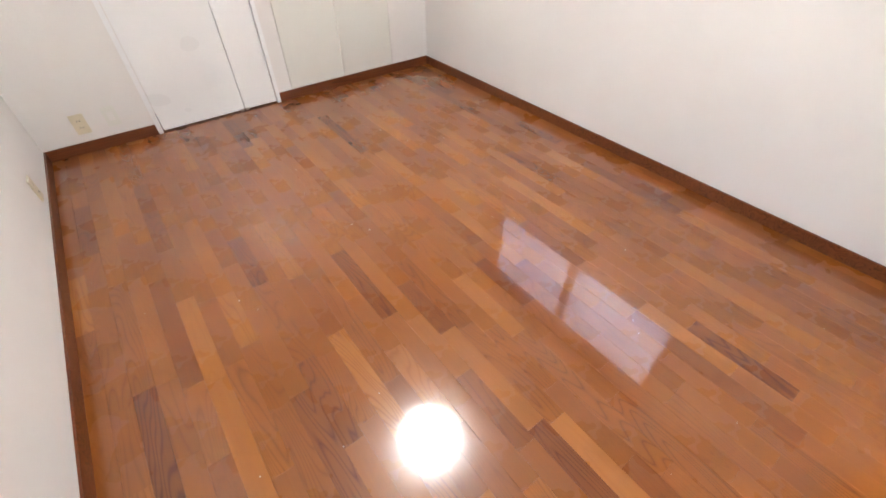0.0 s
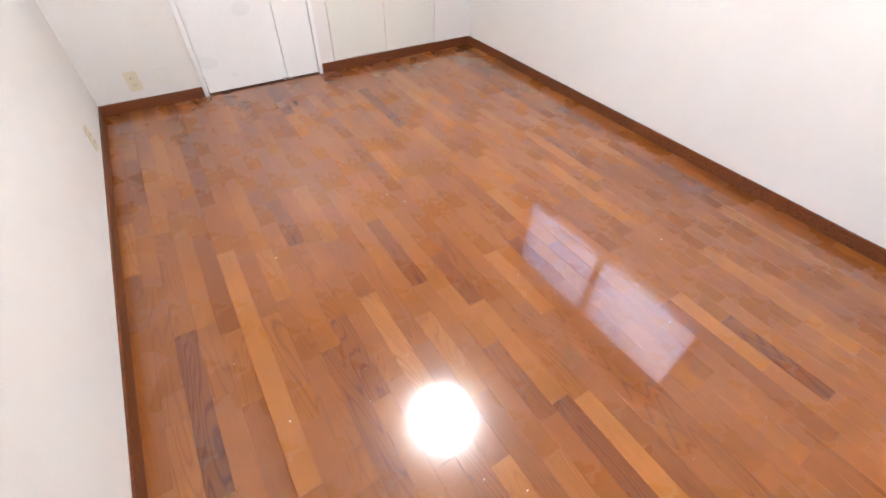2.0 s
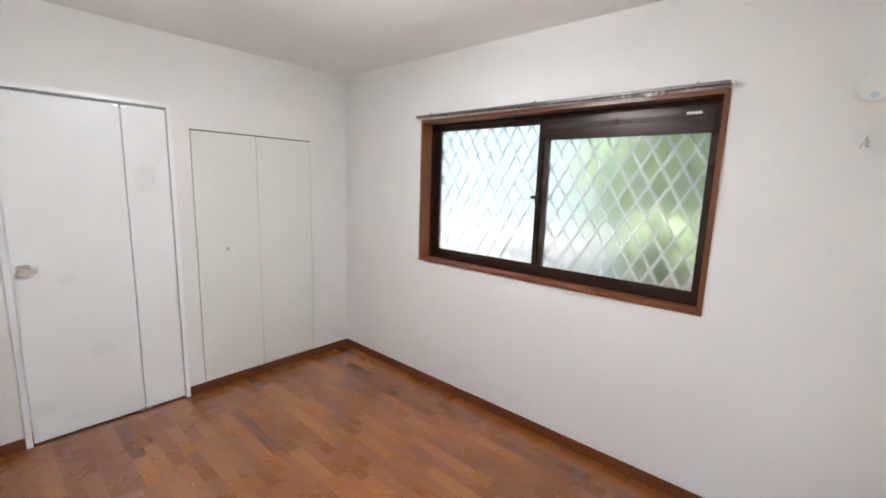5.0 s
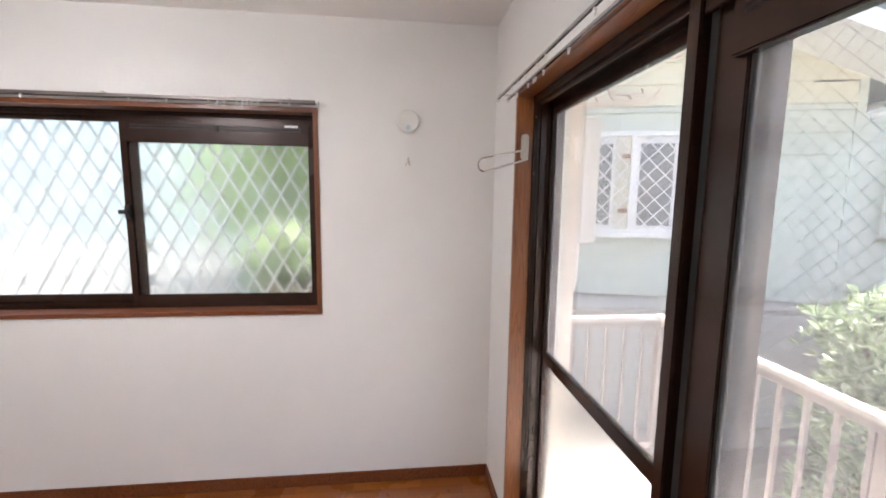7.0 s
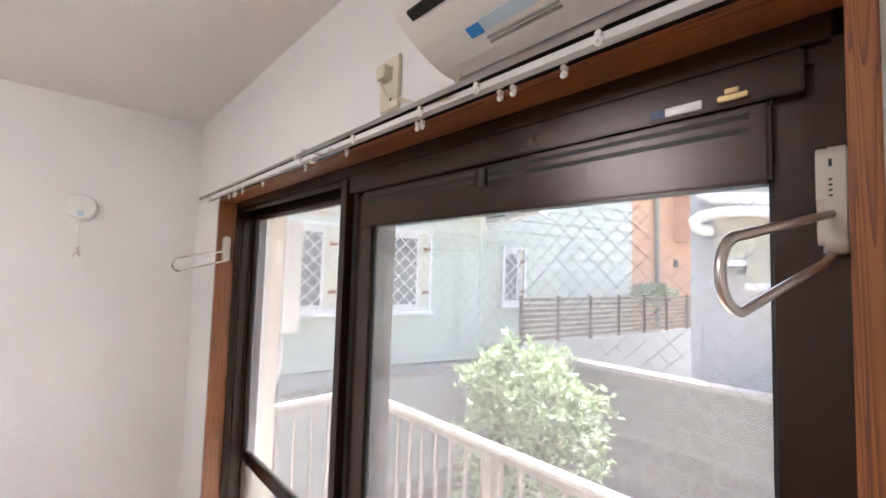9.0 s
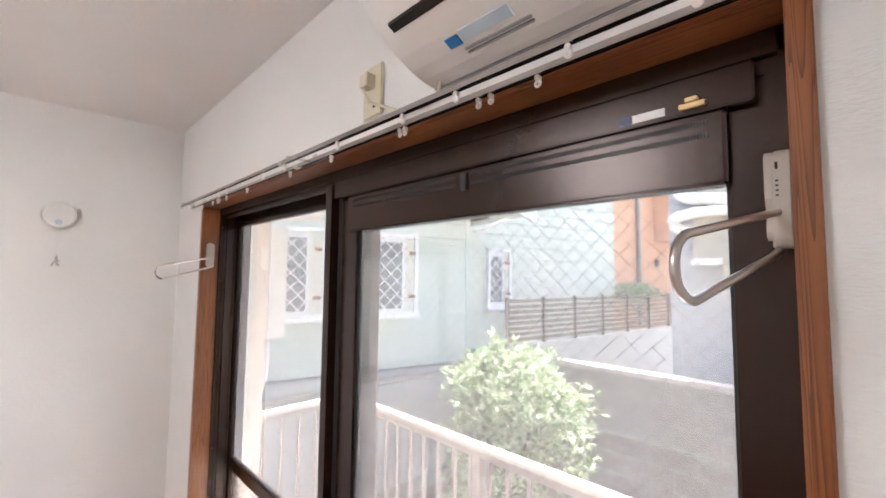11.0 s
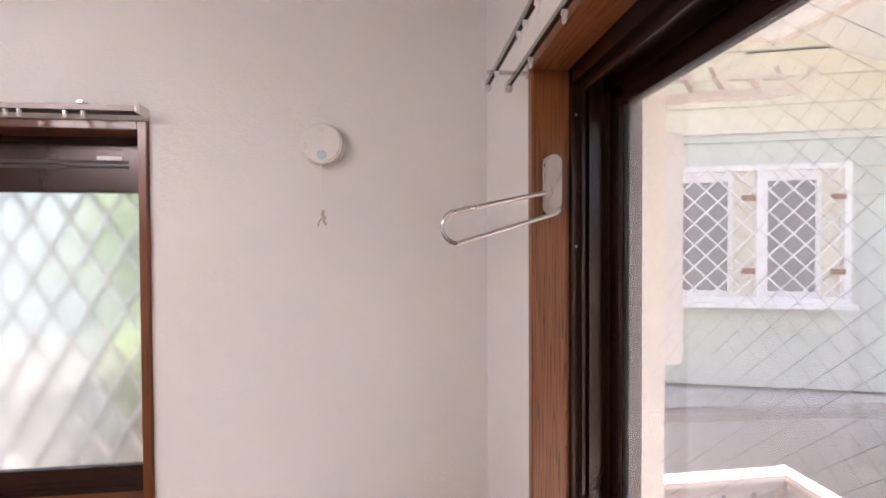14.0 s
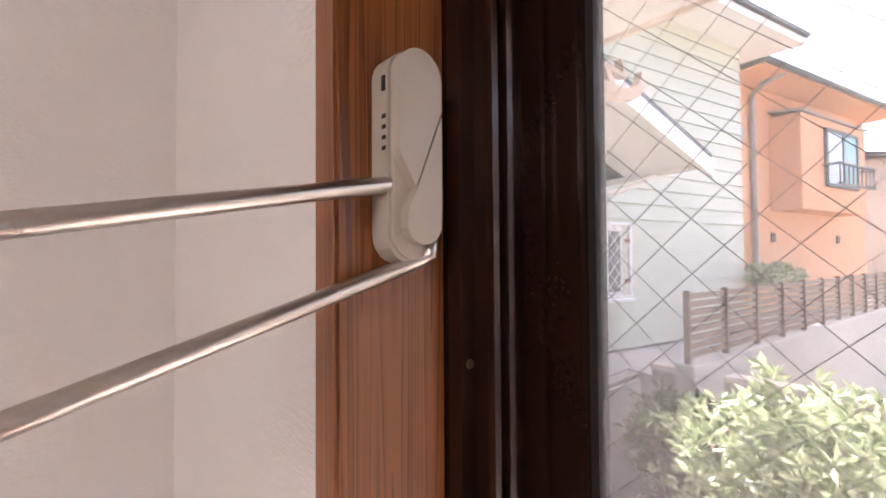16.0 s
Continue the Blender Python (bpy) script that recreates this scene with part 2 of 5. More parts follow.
DECK = worn("pale_deck_floor", (0.70, 0.68, 0.66), (0.78, 0.76, 0.73), 0.7, 3, 120)
SOIL = worn("bare_earth_and_gravel", (0.10, 0.085, 0.065), (0.24, 0.21, 0.17), 0.95, 1.5, 60, 0.6, 0.01)
BARK = worn("brown_bark", (0.07, 0.05, 0.035), (0.15, 0.11, 0.08), 0.9, 14, 80, 0.6, 0.004)
# DARKPANE: sky reflection and haze put into the pane's grey
DARKPANE = material("sky_greyed_house_pane", (0.17, 0.18, 0.185), 0.08)
TEAL = material("teal_curtained_pane", (0.10, 0.34, 0.36), 0.1)


def leaf_material(name, a, b):
    m = material(name, a, 0.3)
    t, s = nodes_of(m)
    g = t.nodes.new("ShaderNodeNewGeometry")
    t.links.new(ramp(t, g.outputs["Random Per Island"], [(0.1, a), (0.9, b)]), s.inputs["Base Color"])
    thin = t.nodes.new("ShaderNodeBsdfTranslucent")
    blend = t.nodes.new("ShaderNodeMixShader")
    blend.inputs[0].default_value = 0.28
    t.links.new(ramp(t, g.outputs["Random Per Island"], [(0.1, a), (0.9, b)]), thin.inputs["Color"])
    t.links.new(s.outputs[0], blend.inputs[1])
    t.links.new(thin.outputs[0], blend.inputs[2])
    t.links.new(blend.outputs[0], t.nodes["Material Output"].inputs["Surface"])
    return m


LEAF = leaf_material("yellow_green_leaves", (0.15, 0.21, 0.09), (0.52, 0.60, 0.40))
# LEAF_P: sunlight put into the leaf colour, as these crowns stand in shade
LEAF_P = leaf_material("leaves_paled_for_sun", (0.30, 0.42, 0.14), (0.55, 0.66, 0.30))
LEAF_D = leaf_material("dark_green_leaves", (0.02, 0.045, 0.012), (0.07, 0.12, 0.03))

# ---- building helpers ----
ORIGIN = {}


def thing(name, at, label, category, group="", kind=""):
    ob = new(name)
    ob.location = at
    ORIGIN[ob.name] = Vector(at)
    return tagged(ob, label, category, group, kind)


def part(name, bm, mat, parent=None, label="", smooth=False, kind=""):
    """Links a bmesh, built in world places, as one mesh object under its parent."""
    origin = ORIGIN.get(parent.name, Vector()) if parent else Vector()
    if parent:
        bmesh.ops.translate(bm, verts=bm.verts, vec=-origin)
    data = bpy.data.meshes.new(name)
    if smooth:
        for f in bm.faces:
            f.smooth = True
    bm.to_mesh(data)
    bm.free()
    data.materials.append(mat)
    ob = new(name, data)
    if parent:
        ob.parent = parent
        ORIGIN[ob.name] = origin
    return tagged(ob, label, "", "", kind)


def structure(name, bm, mat, label, category):
    return tagged(part(name, bm, mat), label, category, "", "structure")


def add_box(bm, x0, x1, y0, y1, z0, z1, bevel=0.0):
    m = Matrix.LocRotScale(((x0 + x1) / 2, (y0 + y1) / 2, (z0 + z1) / 2), None, (abs(x1 - x0), abs(y1 - y0), abs(z1 - z0)))
    made = bmesh.ops.create_cube(bm, size=1, matrix=m)["verts"]
    if bevel:
        edges = {e for v in made for e in v.link_edges}
        bmesh.ops.bevel(bm, geom=list(edges), offset=bevel, segments=2, affect="EDGES")
    return bm


def boxes(*list_of, bevel=0.0):
    bm = bmesh.new()
    for b in list_of:
        add_box(bm, *b, bevel=bevel)
    return bm


def box(x0, x1, y0, y1, z0, z1, bevel=0.0):
    return add_box(bmesh.new(), x0, x1, y0, y1, z0, z1, bevel)


def disc(centre, axis, radius, depth, sides=32, bevel=0.0, radius2=None):
    """A cylinder or cone standing on centre along an axis."""
    bm = bmesh.new()
    m = Matrix.Translation(Vector(centre) + Vector(axis).normalized() * depth / 2) @ Vector(axis).to_track_quat("Z", "Y").to_matrix().to_4x4()
    bmesh.ops.create_cone(bm, cap_ends=True, segments=sides, radius1=radius, radius2=radius if radius2 is None else radius2, depth=depth, matrix=m)
    if bevel:
        rim = [e for e in bm.edges if all(len(f.verts) > 4 for f in e.link_faces) or any(len(f.verts) > 4 for f in e.link_faces)]
        bmesh.ops.bevel(bm, geom=rim, offset=bevel, segments=3, affect="EDGES")
    return bm


def tube(points, radius, sides=10, bm=None):
    """A round bar swept through points."""
    bm = bm or bmesh.new()
    pts = [Vector(p) for p in points]
    rings = []
    side = None
    for i, p in enumerate(pts):
        way = (pts[min(i + 1, len(pts) - 1)] - pts[max(i - 1, 0)]).normalized()
        if side is None:
            side = way.orthogonal().normalized()
        side = (side - way * side.dot(way)).normalized()
        up = way.cross(side)
        rings.append([bm.verts.new(p + (side * math.cos(a) + up * math.sin(a)) * radius) for a in (2 * math.pi * k / sides for k in range(sides))])
    for a, b in zip(rings, rings[1:]):
        for k in range(sides):
            bm.faces.new((a[k], a[(k + 1) % sides], b[(k + 1) % sides], b[k]))
    bm.faces.new(rings[0][::-1])
    bm.faces.new(rings[-1])
    return bm


def outline(points, depth, m):
    """A flat outline (x, y) given a thickness along z, then placed by m."""
    bm = bmesh.new()
    f = bm.faces.new([bm.verts.new((x, y, 0)) for x, y in points])
    top = bmesh.ops.extrude_face_region(bm, geom=[f])["geom"]
    bmesh.ops.translate(bm, verts=[v for v in top if isinstance(v, bmesh.types.BMVert)], vec=(0, 0, depth))
    bmesh.ops.recalc_face_normals(bm, faces=bm.faces)
    bmesh.ops.transform(bm, matrix=m, verts=bm.verts)
    return bm


# ---- the room ----
W, E, S, N, H = -0.6, 2.13, -0.24, 3.43, 2.4
TH = 0.16                                         # thickness of the inner walls
EY0, EY1, EZ0, EZ1 = 0.665, 2.478, 0.977, 1.955   # clear opening of the east window inside its casing
SX0, SX1, SZ1 = -0.22, 1.70, 1.967              # clear opening of the garden door inside its casing
C = 0.022                                         # thickness of the casing boards
SO = -0.56                                        # outer face of the south wall

structure("floor", box(W - 0.1, E + 0.1, S - 0.2, N + 0.2, -0.2, -0.012), FLOORGAP, "dark joints below orange-brown oak strip flooring", "floor")
structure("ceiling", box(W - TH, E + TH, S - TH, N + TH, H, H + 0.15), CEILING, "white papered ceiling", "ceiling")
structure("wall_west", box(W - TH, W, S, N, -0.1, H), WALL, "white papered wall", "wall")
east = boxes((E, E + TH, S, EY0 - C, -0.1, H), (E, E + TH, EY1 + C, N, -0.1, H), (E, E + TH, EY0 - C, EY1 + C, -0.1, EZ0 - C), (E, E + TH, EY0 - C, EY1 + C, EZ1 + C, H))
structure("wall_east", east, WALL, "white papered wall with a wide window", "wall")
south = boxes((W - TH, SX0 - C, SO + 0.11, S, -0.1, H), (SX1 + C, E + TH, SO + 0.11, S, -0.1, H), (SX0 - C, SX1 + C, SO + 0.11, S, SZ1 + C, H))
structure("wall_south", south, WALL, "white papered wall round a glazed garden door", "wall")
DX0, DX1, DZ = 0.012, 0.778, 1.948                 # clear opening of the folding door
CX0, CX1, CZ0, CZ1 = 0.905, 1.781, 0.066, 1.838    # closet opening
north = boxes((W - TH, DX0 - 0.026, N, N + TH, -0.1, H), (DX1 + 0.026, CX0, N, N + TH, -0.1, H), (CX1, E + TH, N, N + TH, -0.1, H),
              (DX0 - 0.026, DX1 + 0.026, N, N + TH, DZ + 0.026, H), (CX0, CX1, N, N + TH, CZ1, H), (CX0, CX1, N, N + TH, -0.1, CZ0))
structure("wall_north", north, WALL, "white papered wall with a folding door and closet", "wall")
structure("wall_beyond_door", boxes((W - TH, E + TH, N + 0.62, N + 0.7, -0.1, H), (0.8, 0.88, N + TH, N + 0.62, -0.1, H)), WALL, "plain wall behind the folding door and closet", "wall")

BH, BT = 0.066, 0.009
structure("baseboard_north_1", box(W + BT, DX0 - 0.028, N - BT, N, 0, BH, 0.0015), SKIRT, "dark brown wooden baseboard", "baseboard")
structure("baseboard_north_2", box(DX1 + 0.028, E - BT, N - BT, N, 0, BH, 0.0015), SKIRT, "dark brown wooden baseboard under the closet", "baseboard")
structure("baseboard_east", box(E - BT, E, S + BT, N, 0, BH, 0.0015), SKIRT, "dark brown wooden baseboard", "baseboard")
structure("baseboard_west", box(W, W + BT, S + BT, N, 0, BH, 0.0015), SKIRT, "dark brown wooden baseboard", "baseboard")
structure("baseboard_south_1", box(W, SX0 - C - 0.002, S, S + BT, 0, BH, 0.0015), SKIRT, "dark brown wooden baseboard", "baseboard")
structure("baseboard_south_2", box(SX1 + C + 0.002, E, S, S + BT, 0, BH, 0.0015), SKIRT, "dark brown wooden baseboard", "baseboard")

# ---- folding door ----
door = thing("door_1", (0.4, N, 0), "closed white folding door with a narrow side leaf", "door", kind="structure")
part("door_frame", boxes((DX0 - 0.026, DX0, N - 0.014, N + 0.1, 0, DZ + 0.026), (DX1, DX1 + 0.026, N - 0.014, N + 0.1, 0, DZ + 0.026), (DX0, DX1, N - 0.014, N + 0.1, DZ, DZ + 0.026), bevel=0.002), DOORWHITE, door)
FOLD = 0.545
part("wide_leaf", box(DX0 + 0.006, FOLD - 0.002, N + 0.004, N + 0.036, 0.01, DZ - 0.014, 0.003), DOORWHITE, door)
part("narrow_leaf", box(FOLD + 0.002, DX1 - 0.003, N + 0.004, N + 0.036, 0.01, DZ - 0.014, 0.003), DOORWHITE, door)
part("top_track", box(DX0 + 0.002, DX1 - 0.002, N + 0.008, N + 0.05, DZ - 0.012, DZ - 0.001), GREYINK, door, "dark metal top track")
part("top_pivot", boxes((FOLD - 0.03, FOLD - 0.008, N - 0.004, N + 0.004, DZ - 0.03, DZ - 0.017), (FOLD + 0.004, FOLD + 0.022, N - 0.004, N + 0.004, DZ - 0.026, DZ - 0.017), bevel=0.002), STEEL, door, "small steel pivot")
part("bottom_pivot", boxes((FOLD - 0.034, FOLD - 0.006, N - 0.008, N + 0.004, 0.006, 0.02), (FOLD + 0.004, FOLD + 0.03, N - 0.008, N + 0.004, 0.006, 0.018), bevel=0.002), STEEL, door, "small steel floor pivot")
handle = part("handle", box(0.034, 0.092, N - 0.01, N + 0.005, 0.972, 1.034, 0.005), STEEL, door, "brushed steel handle plate")
lever = disc((0.05, N - 0.008, 1.006), (0, -1, 0), 0.011, 0.036, 20)
add_box(lever, 0.04, 0.118, N - 0.05, N - 0.036, 0.992, 1.018, 0.005)
part("lever", lever, STEEL, handle)
part("threshold", box(DX0, DX1, N - 0.01, N + 0.1, -0.011, 0.003), FLOORGAP, door, "dark threshold strip")

# ---- closet ----
closet = thing("closet_door", (1.34, N, 0), "pale ivory two-leaf closet doors flush with the wall", "closet door")
MID = (CX0 + CX1) / 2 - 0.004
for x0, x1 in ((CX0 + 0.004, MID - 0.0015), (MID + 0.0015, CX1 - 0.004)):
    part("leaf", box(x0, x1, N - 0.003, N + 0.018, CZ0 + 0.004, CZ1 - 0.008, 0.0015), IVORY, closet)
part("pull_knob", disc((1.108, N - 0.003, 1.022), (0, -1, 0), 0.014, 0.02, 20, 0.004), CREAM, closet, "small round cream knob", True)
# shade of the open joint over the leaves, put in as a black strip
part("top_gap_shade", box(CX0 + 0.002, CX1 - 0.002, N - 0.001, N + 0.02, CZ1 - 0.007, CZ1 - 0.002), BLACK, closet, "black strip for the shade above the leaves")


# ---- wall plates ----
def wall_plate(at, wide, high, turn, label, category, sockets, mat=CREAM):
    """A plate on a wall: built facing -y about its centre, then turned."""
    ob = new(category.replace(" ", "_"))
    ORIGIN[ob.name] = Vector()
    tagged(ob, label, category)
    part("plate", box(-wide / 2, wide / 2, -0.008, 0, -high / 2, high / 2, 0.003), mat, ob)
    for x, z, w, h, proud, m, name in sockets:
        part(name, box(x - w / 2, x + w / 2, -0.008 - proud, -0.006, z - h / 2, z + h / 2, min(0.0015, proud / 2)), m, ob)
    ob.matrix_world = pose(*at, 0, 0, turn)
    return ob


holes = [(x, z, 0.003, 0.009, 0.0006, BLACK, "slot") for z in (0.02, -0.02) for x in (-0.007, 0.007)]
wall_plate((-0.197, N, 1.22), 0.072, 0.118, 0, "cream light switch on the white wall", "light switch", [(0, 0.014, 0.024, 0.03, 0.003, PLASTIC, "rocker"), (0, -0.022, 0.024, 0.03, 0.003, PLASTIC, "rocker")])
wall_plate((-0.366, N, 0.172), 0.07, 0.115, 0, "cream power outlet low on the wall", "power outlet", holes)
wall_plate((-0.206, N, 0.178), 0.07, 0.115, 0, "greyish blank wall plate beside the power outlet", "wall plate", [(0, 0, 0.03, 0.05, 0.001, PLASTIC, "insert")], IVORY)
wall_plate((W, 2.78, 0.172), 0.07, 0.115, 90, "cream power outlet low on the wall", "power outlet", holes)
aircon_outlet = wall_plate((0.485, S, 2.09), 0.07, 0.118, 180, "cream power outlet with the air conditioner's plug", "power outlet", [(-0.004, 0.02, 0.03, 0.03, 0.022, CREAM, "plug"), (0.008, -0.035, 0.008, 0.008, 0.0006, BLACK, "slot")])

# ---- ceiling lamp ----
lamp = thing("ceiling_lamp", (0.76, 1.59, H), "round white glowing ceiling lamp", "ceiling lamp")
part("base", disc((0.76, 1.59, H), (0, 0, -1), 0.13, 0.075, 40), WHITE, lamp)
part("shade", disc((0.76, 1.59, H - 0.075), (0, 0, -1), 0.25, 0.085, 48, 0.03), SHADE, lamp, "glowing white acrylic shade", True)


# ---- sliding window units ----
def in_wall(bm, m):
    bmesh.ops.transform(bm, matrix=m, verts=bm.verts)
    return bm


def wire_net(w0, w1, z0, z1, depth, step, thick):
    """Crossed slanting wires inside a pane, in the pane's own x-z plane."""
    bm = bmesh.new()
    high = z1 - z0
    for sign in (1, -1):
        k = w0 - high
        while k < w1 + high:
            a, b = (k, z0), (k + high, z1)
            if sign < 0:
                a, b = (k + high, z0), (k, z1)
            dx, dz = b[0] - a[0], b[1] - a[1]
            lo, hi = 0.0, 1.0
            for end in (w0, w1):
                u = (end - a[0]) / dx
                if (dx > 0) == (end == w0):
                    lo = max(lo, u)
                else:
                    hi = min(hi, u)
            if hi - lo > 0.001:
                p = Vector((a[0] + dx * lo, depth, a[1] + dz * lo))
                q = Vector((a[0] + dx * hi, depth, a[1] + dz * hi))
                n = Vector((-(q - p).z, 0, (q - p).x)).normalized() * thick / 2
                o = Vector((0, thick / 2, 0))
                ring = [[bm.verts.new(e + c) for c in (n, o, -n, -o)] for e in (p, q)]
                for i in range(4):
                    bm.faces.new((ring[0][i], ring[0][(i + 1) % 4], ring[1][(i + 1) % 4], ring[1][i]))
            k += step
    return bm


def pane(bm_args, mat, parent, name="pane"):
    ob = part(name, box(*bm_args), mat, parent)
    ob.visible_shadow = False
    return ob


garden = thing("window_2", (0.765, S, 0), "brown aluminium sliding garden door with wired glass", "sliding door", kind="structure")
CY0, CY1 = -0.297, S + 0.012                       # depth of the wooden casing
part("jamb", box(SX1, SX1 + C, CY0, CY1, 0, SZ1, 0.002), CASING, garden, "brown grained wooden jamb")
part("jamb", box(SX0 - C, SX0, CY0, CY1, 0, SZ1, 0.002), CASING, garden, "brown grained wooden jamb")
part("head_board", box(SX0 - C, SX1 + C, CY0, CY1, SZ1, SZ1 + C, 0.002), CASING_X, garden, "brown grained wooden head board")
part("sill_board", box(SX0, SX1, CY0, CY1 - 0.012, -0.01, 0.012, 0.002), CASING_X, garden)
AY = -0.43                                         # outer edge of the aluminium frame
frame_bm = bmesh.new()
for x0, x1 in ((SX1 - 0.012, SX1 + C), (SX0 - C, SX0 + 0.012)):
    inner = x0 if x0 > 1 else x1
    add_box(frame_bm, x0, x1, AY, CY0, 0.0, SZ1 + C)
    s = -1 if x0 > 1 else 1
    for y in (-0.311, -0.324, -0.357, -0.405):
        add_box(frame_bm, inner, inner + s * 0.014, y - 0.0025, y + 0.0025, 0.02, SZ1 - 0.02)
add_box(frame_bm, SX0, SX1, AY, CY0, SZ1 - 0.028, SZ1 + C)
for y in (-0.313, -0.357, -0.405):
    add_box(frame_bm, SX0, SX1, y - 0.003, y + 0.003, SZ1 - 0.046, SZ1 - 0.028)
add_box(frame_bm, SX0, SX1, AY, CY0, -0.02, 0.028)
for y in (-0.335, -0.379):
    add_box(frame_bm, SX0, SX1, y - 0.003, y + 0.003, 0.028, 0.046)
part("outer_frame", frame_bm, BRONZE, garden, "dark brown aluminium frame with guide ribs")
for z in (1.655, 1.885, 0.95):
    screw = part("screw", disc((SX1 - 0.012, -0.3035, z), (-1, 0, 0), 0.0026, 0.0012, 14), BRONZE_L, garden, "small crosshead screw")
RZ0, RZ1 = 0.855, 0.905                            # middle rail


def sash(x0, x1, y, top, stile_l, stile_r, vent, wire):
    """One sliding sash: stiles, rails, wired clear glass above, frosted glass below."""
    s = part("sash", boxes((x0, x0 + stile_l, y - 0.015, y + 0.015, 0.046, top), (x1 - stile_r, x1, y - 0.015, y + 0.015, 0.046, top),
                           (x0 + stile_l, x1 - stile_r, y - 0.014, y + 0.014, top - 0.045, top), (x0 + stile_l, x1 - stile_r, y - 0.014, y + 0.014, RZ0, RZ1),
                           (x0 + stile_l, x1 - stile_r, y - 0.014, y + 0.014, 0.046, 0.125), bevel=0.0025), BRONZE, garden, "dark brown aluminium sash")
    g0, g1, gt = x0 + stile_l - 0.004, x1 - stile_r + 0.004, (1.80 if vent else top - 0.041)
    part("gasket", boxes((g0, g0 + 0.009, y - 0.008, y + 0.008, RZ1, gt), (g1 - 0.009, g1, y - 0.008, y + 0.008, RZ1, gt)), BLACK, s, "black glazing gasket")
    pane((g0, g1, y - 0.003, y + 0.003, RZ1 - 0.004, gt), GLASS, s)
    pane((g0, g1, y - 0.002, y + 0.002, 0.12, RZ0 + 0.004), FROST, s, "frosted_pane")
    part("wire_net", wire_net(g0, g1, RZ1, gt, y, 0.029, wire), WIRE, s, "fine crossed wires in the glass", kind="stuff")
    return s


east_sash = sash(0.655, SX1 - 0.012, -0.379, SZ1 - 0.03, 0.065, 0.036, False, 0.0004)
west_sash = sash(SX0 + 0.0125, 0.79, -0.335, SZ1 - 0.03, 0.052, 0.125, True, 0.00055)
part("meeting_ridge", box(0.755, 0.79, -0.322, -0.296, 0.046, SZ1 - 0.032, 0.003), BRONZE, west_sash)
part("meeting_groove", box(0.736, 0.754, -0.3215, -0.3185, 0.05, SZ1 - 0.034), BLACK, west_sash, "dark groove in the meeting stile")
vent_x0, vent_x1 = SX0 + 0.064, 0.69
vent = part("vent_panel", box(vent_x0, vent_x1, -0.336, -0.305, 1.796, 1.89, 0.004), BRONZE, west_sash, "brown aluminium ventilation panel")
slots = bmesh.new()
for z in (1.877, 1.861):
    x = vent_x0 + 0.02
    while x < vent_x1 - 0.03:
        if abs(x - 0.275) > 0.018:
            add_box(slots, x, x + 0.0025, -0.3056, -0.3044, z - 0.0036, z + 0.0036)
        x += 0.0036
part("slots", slots, BLACK, vent, "two rows of dark slots", kind="stuff")
part("slider", box(0.265, 0.28, -0.309, -0.3, 1.848, 1.882, 0.001), BLACK, vent, "black slider knob")
part("head_cover", box(vent_x0 - 0.03, 0.75, -0.312, -0.299, 1.891, SZ1 - 0.028, 0.002), BRONZE, garden)
part("maker_sticker", box(-0.09, -0.048, -0.2992, -0.2984, 1.896, 1.907), PLASTIC, garden, "white sticker with grey print")
part("sticker_mark", box(-0.048, -0.03, -0.2992, -0.2984, 1.896, 1.907), NAVY, garden, "navy sticker end")
part("stopper", boxes((-0.138, -0.108, -0.3, -0.291, 1.896, 1.903), (-0.13, -0.116, -0.3, -0.288, 1.903, 1.909), bevel=0.001), BRASS, garden, "small brass stopper")


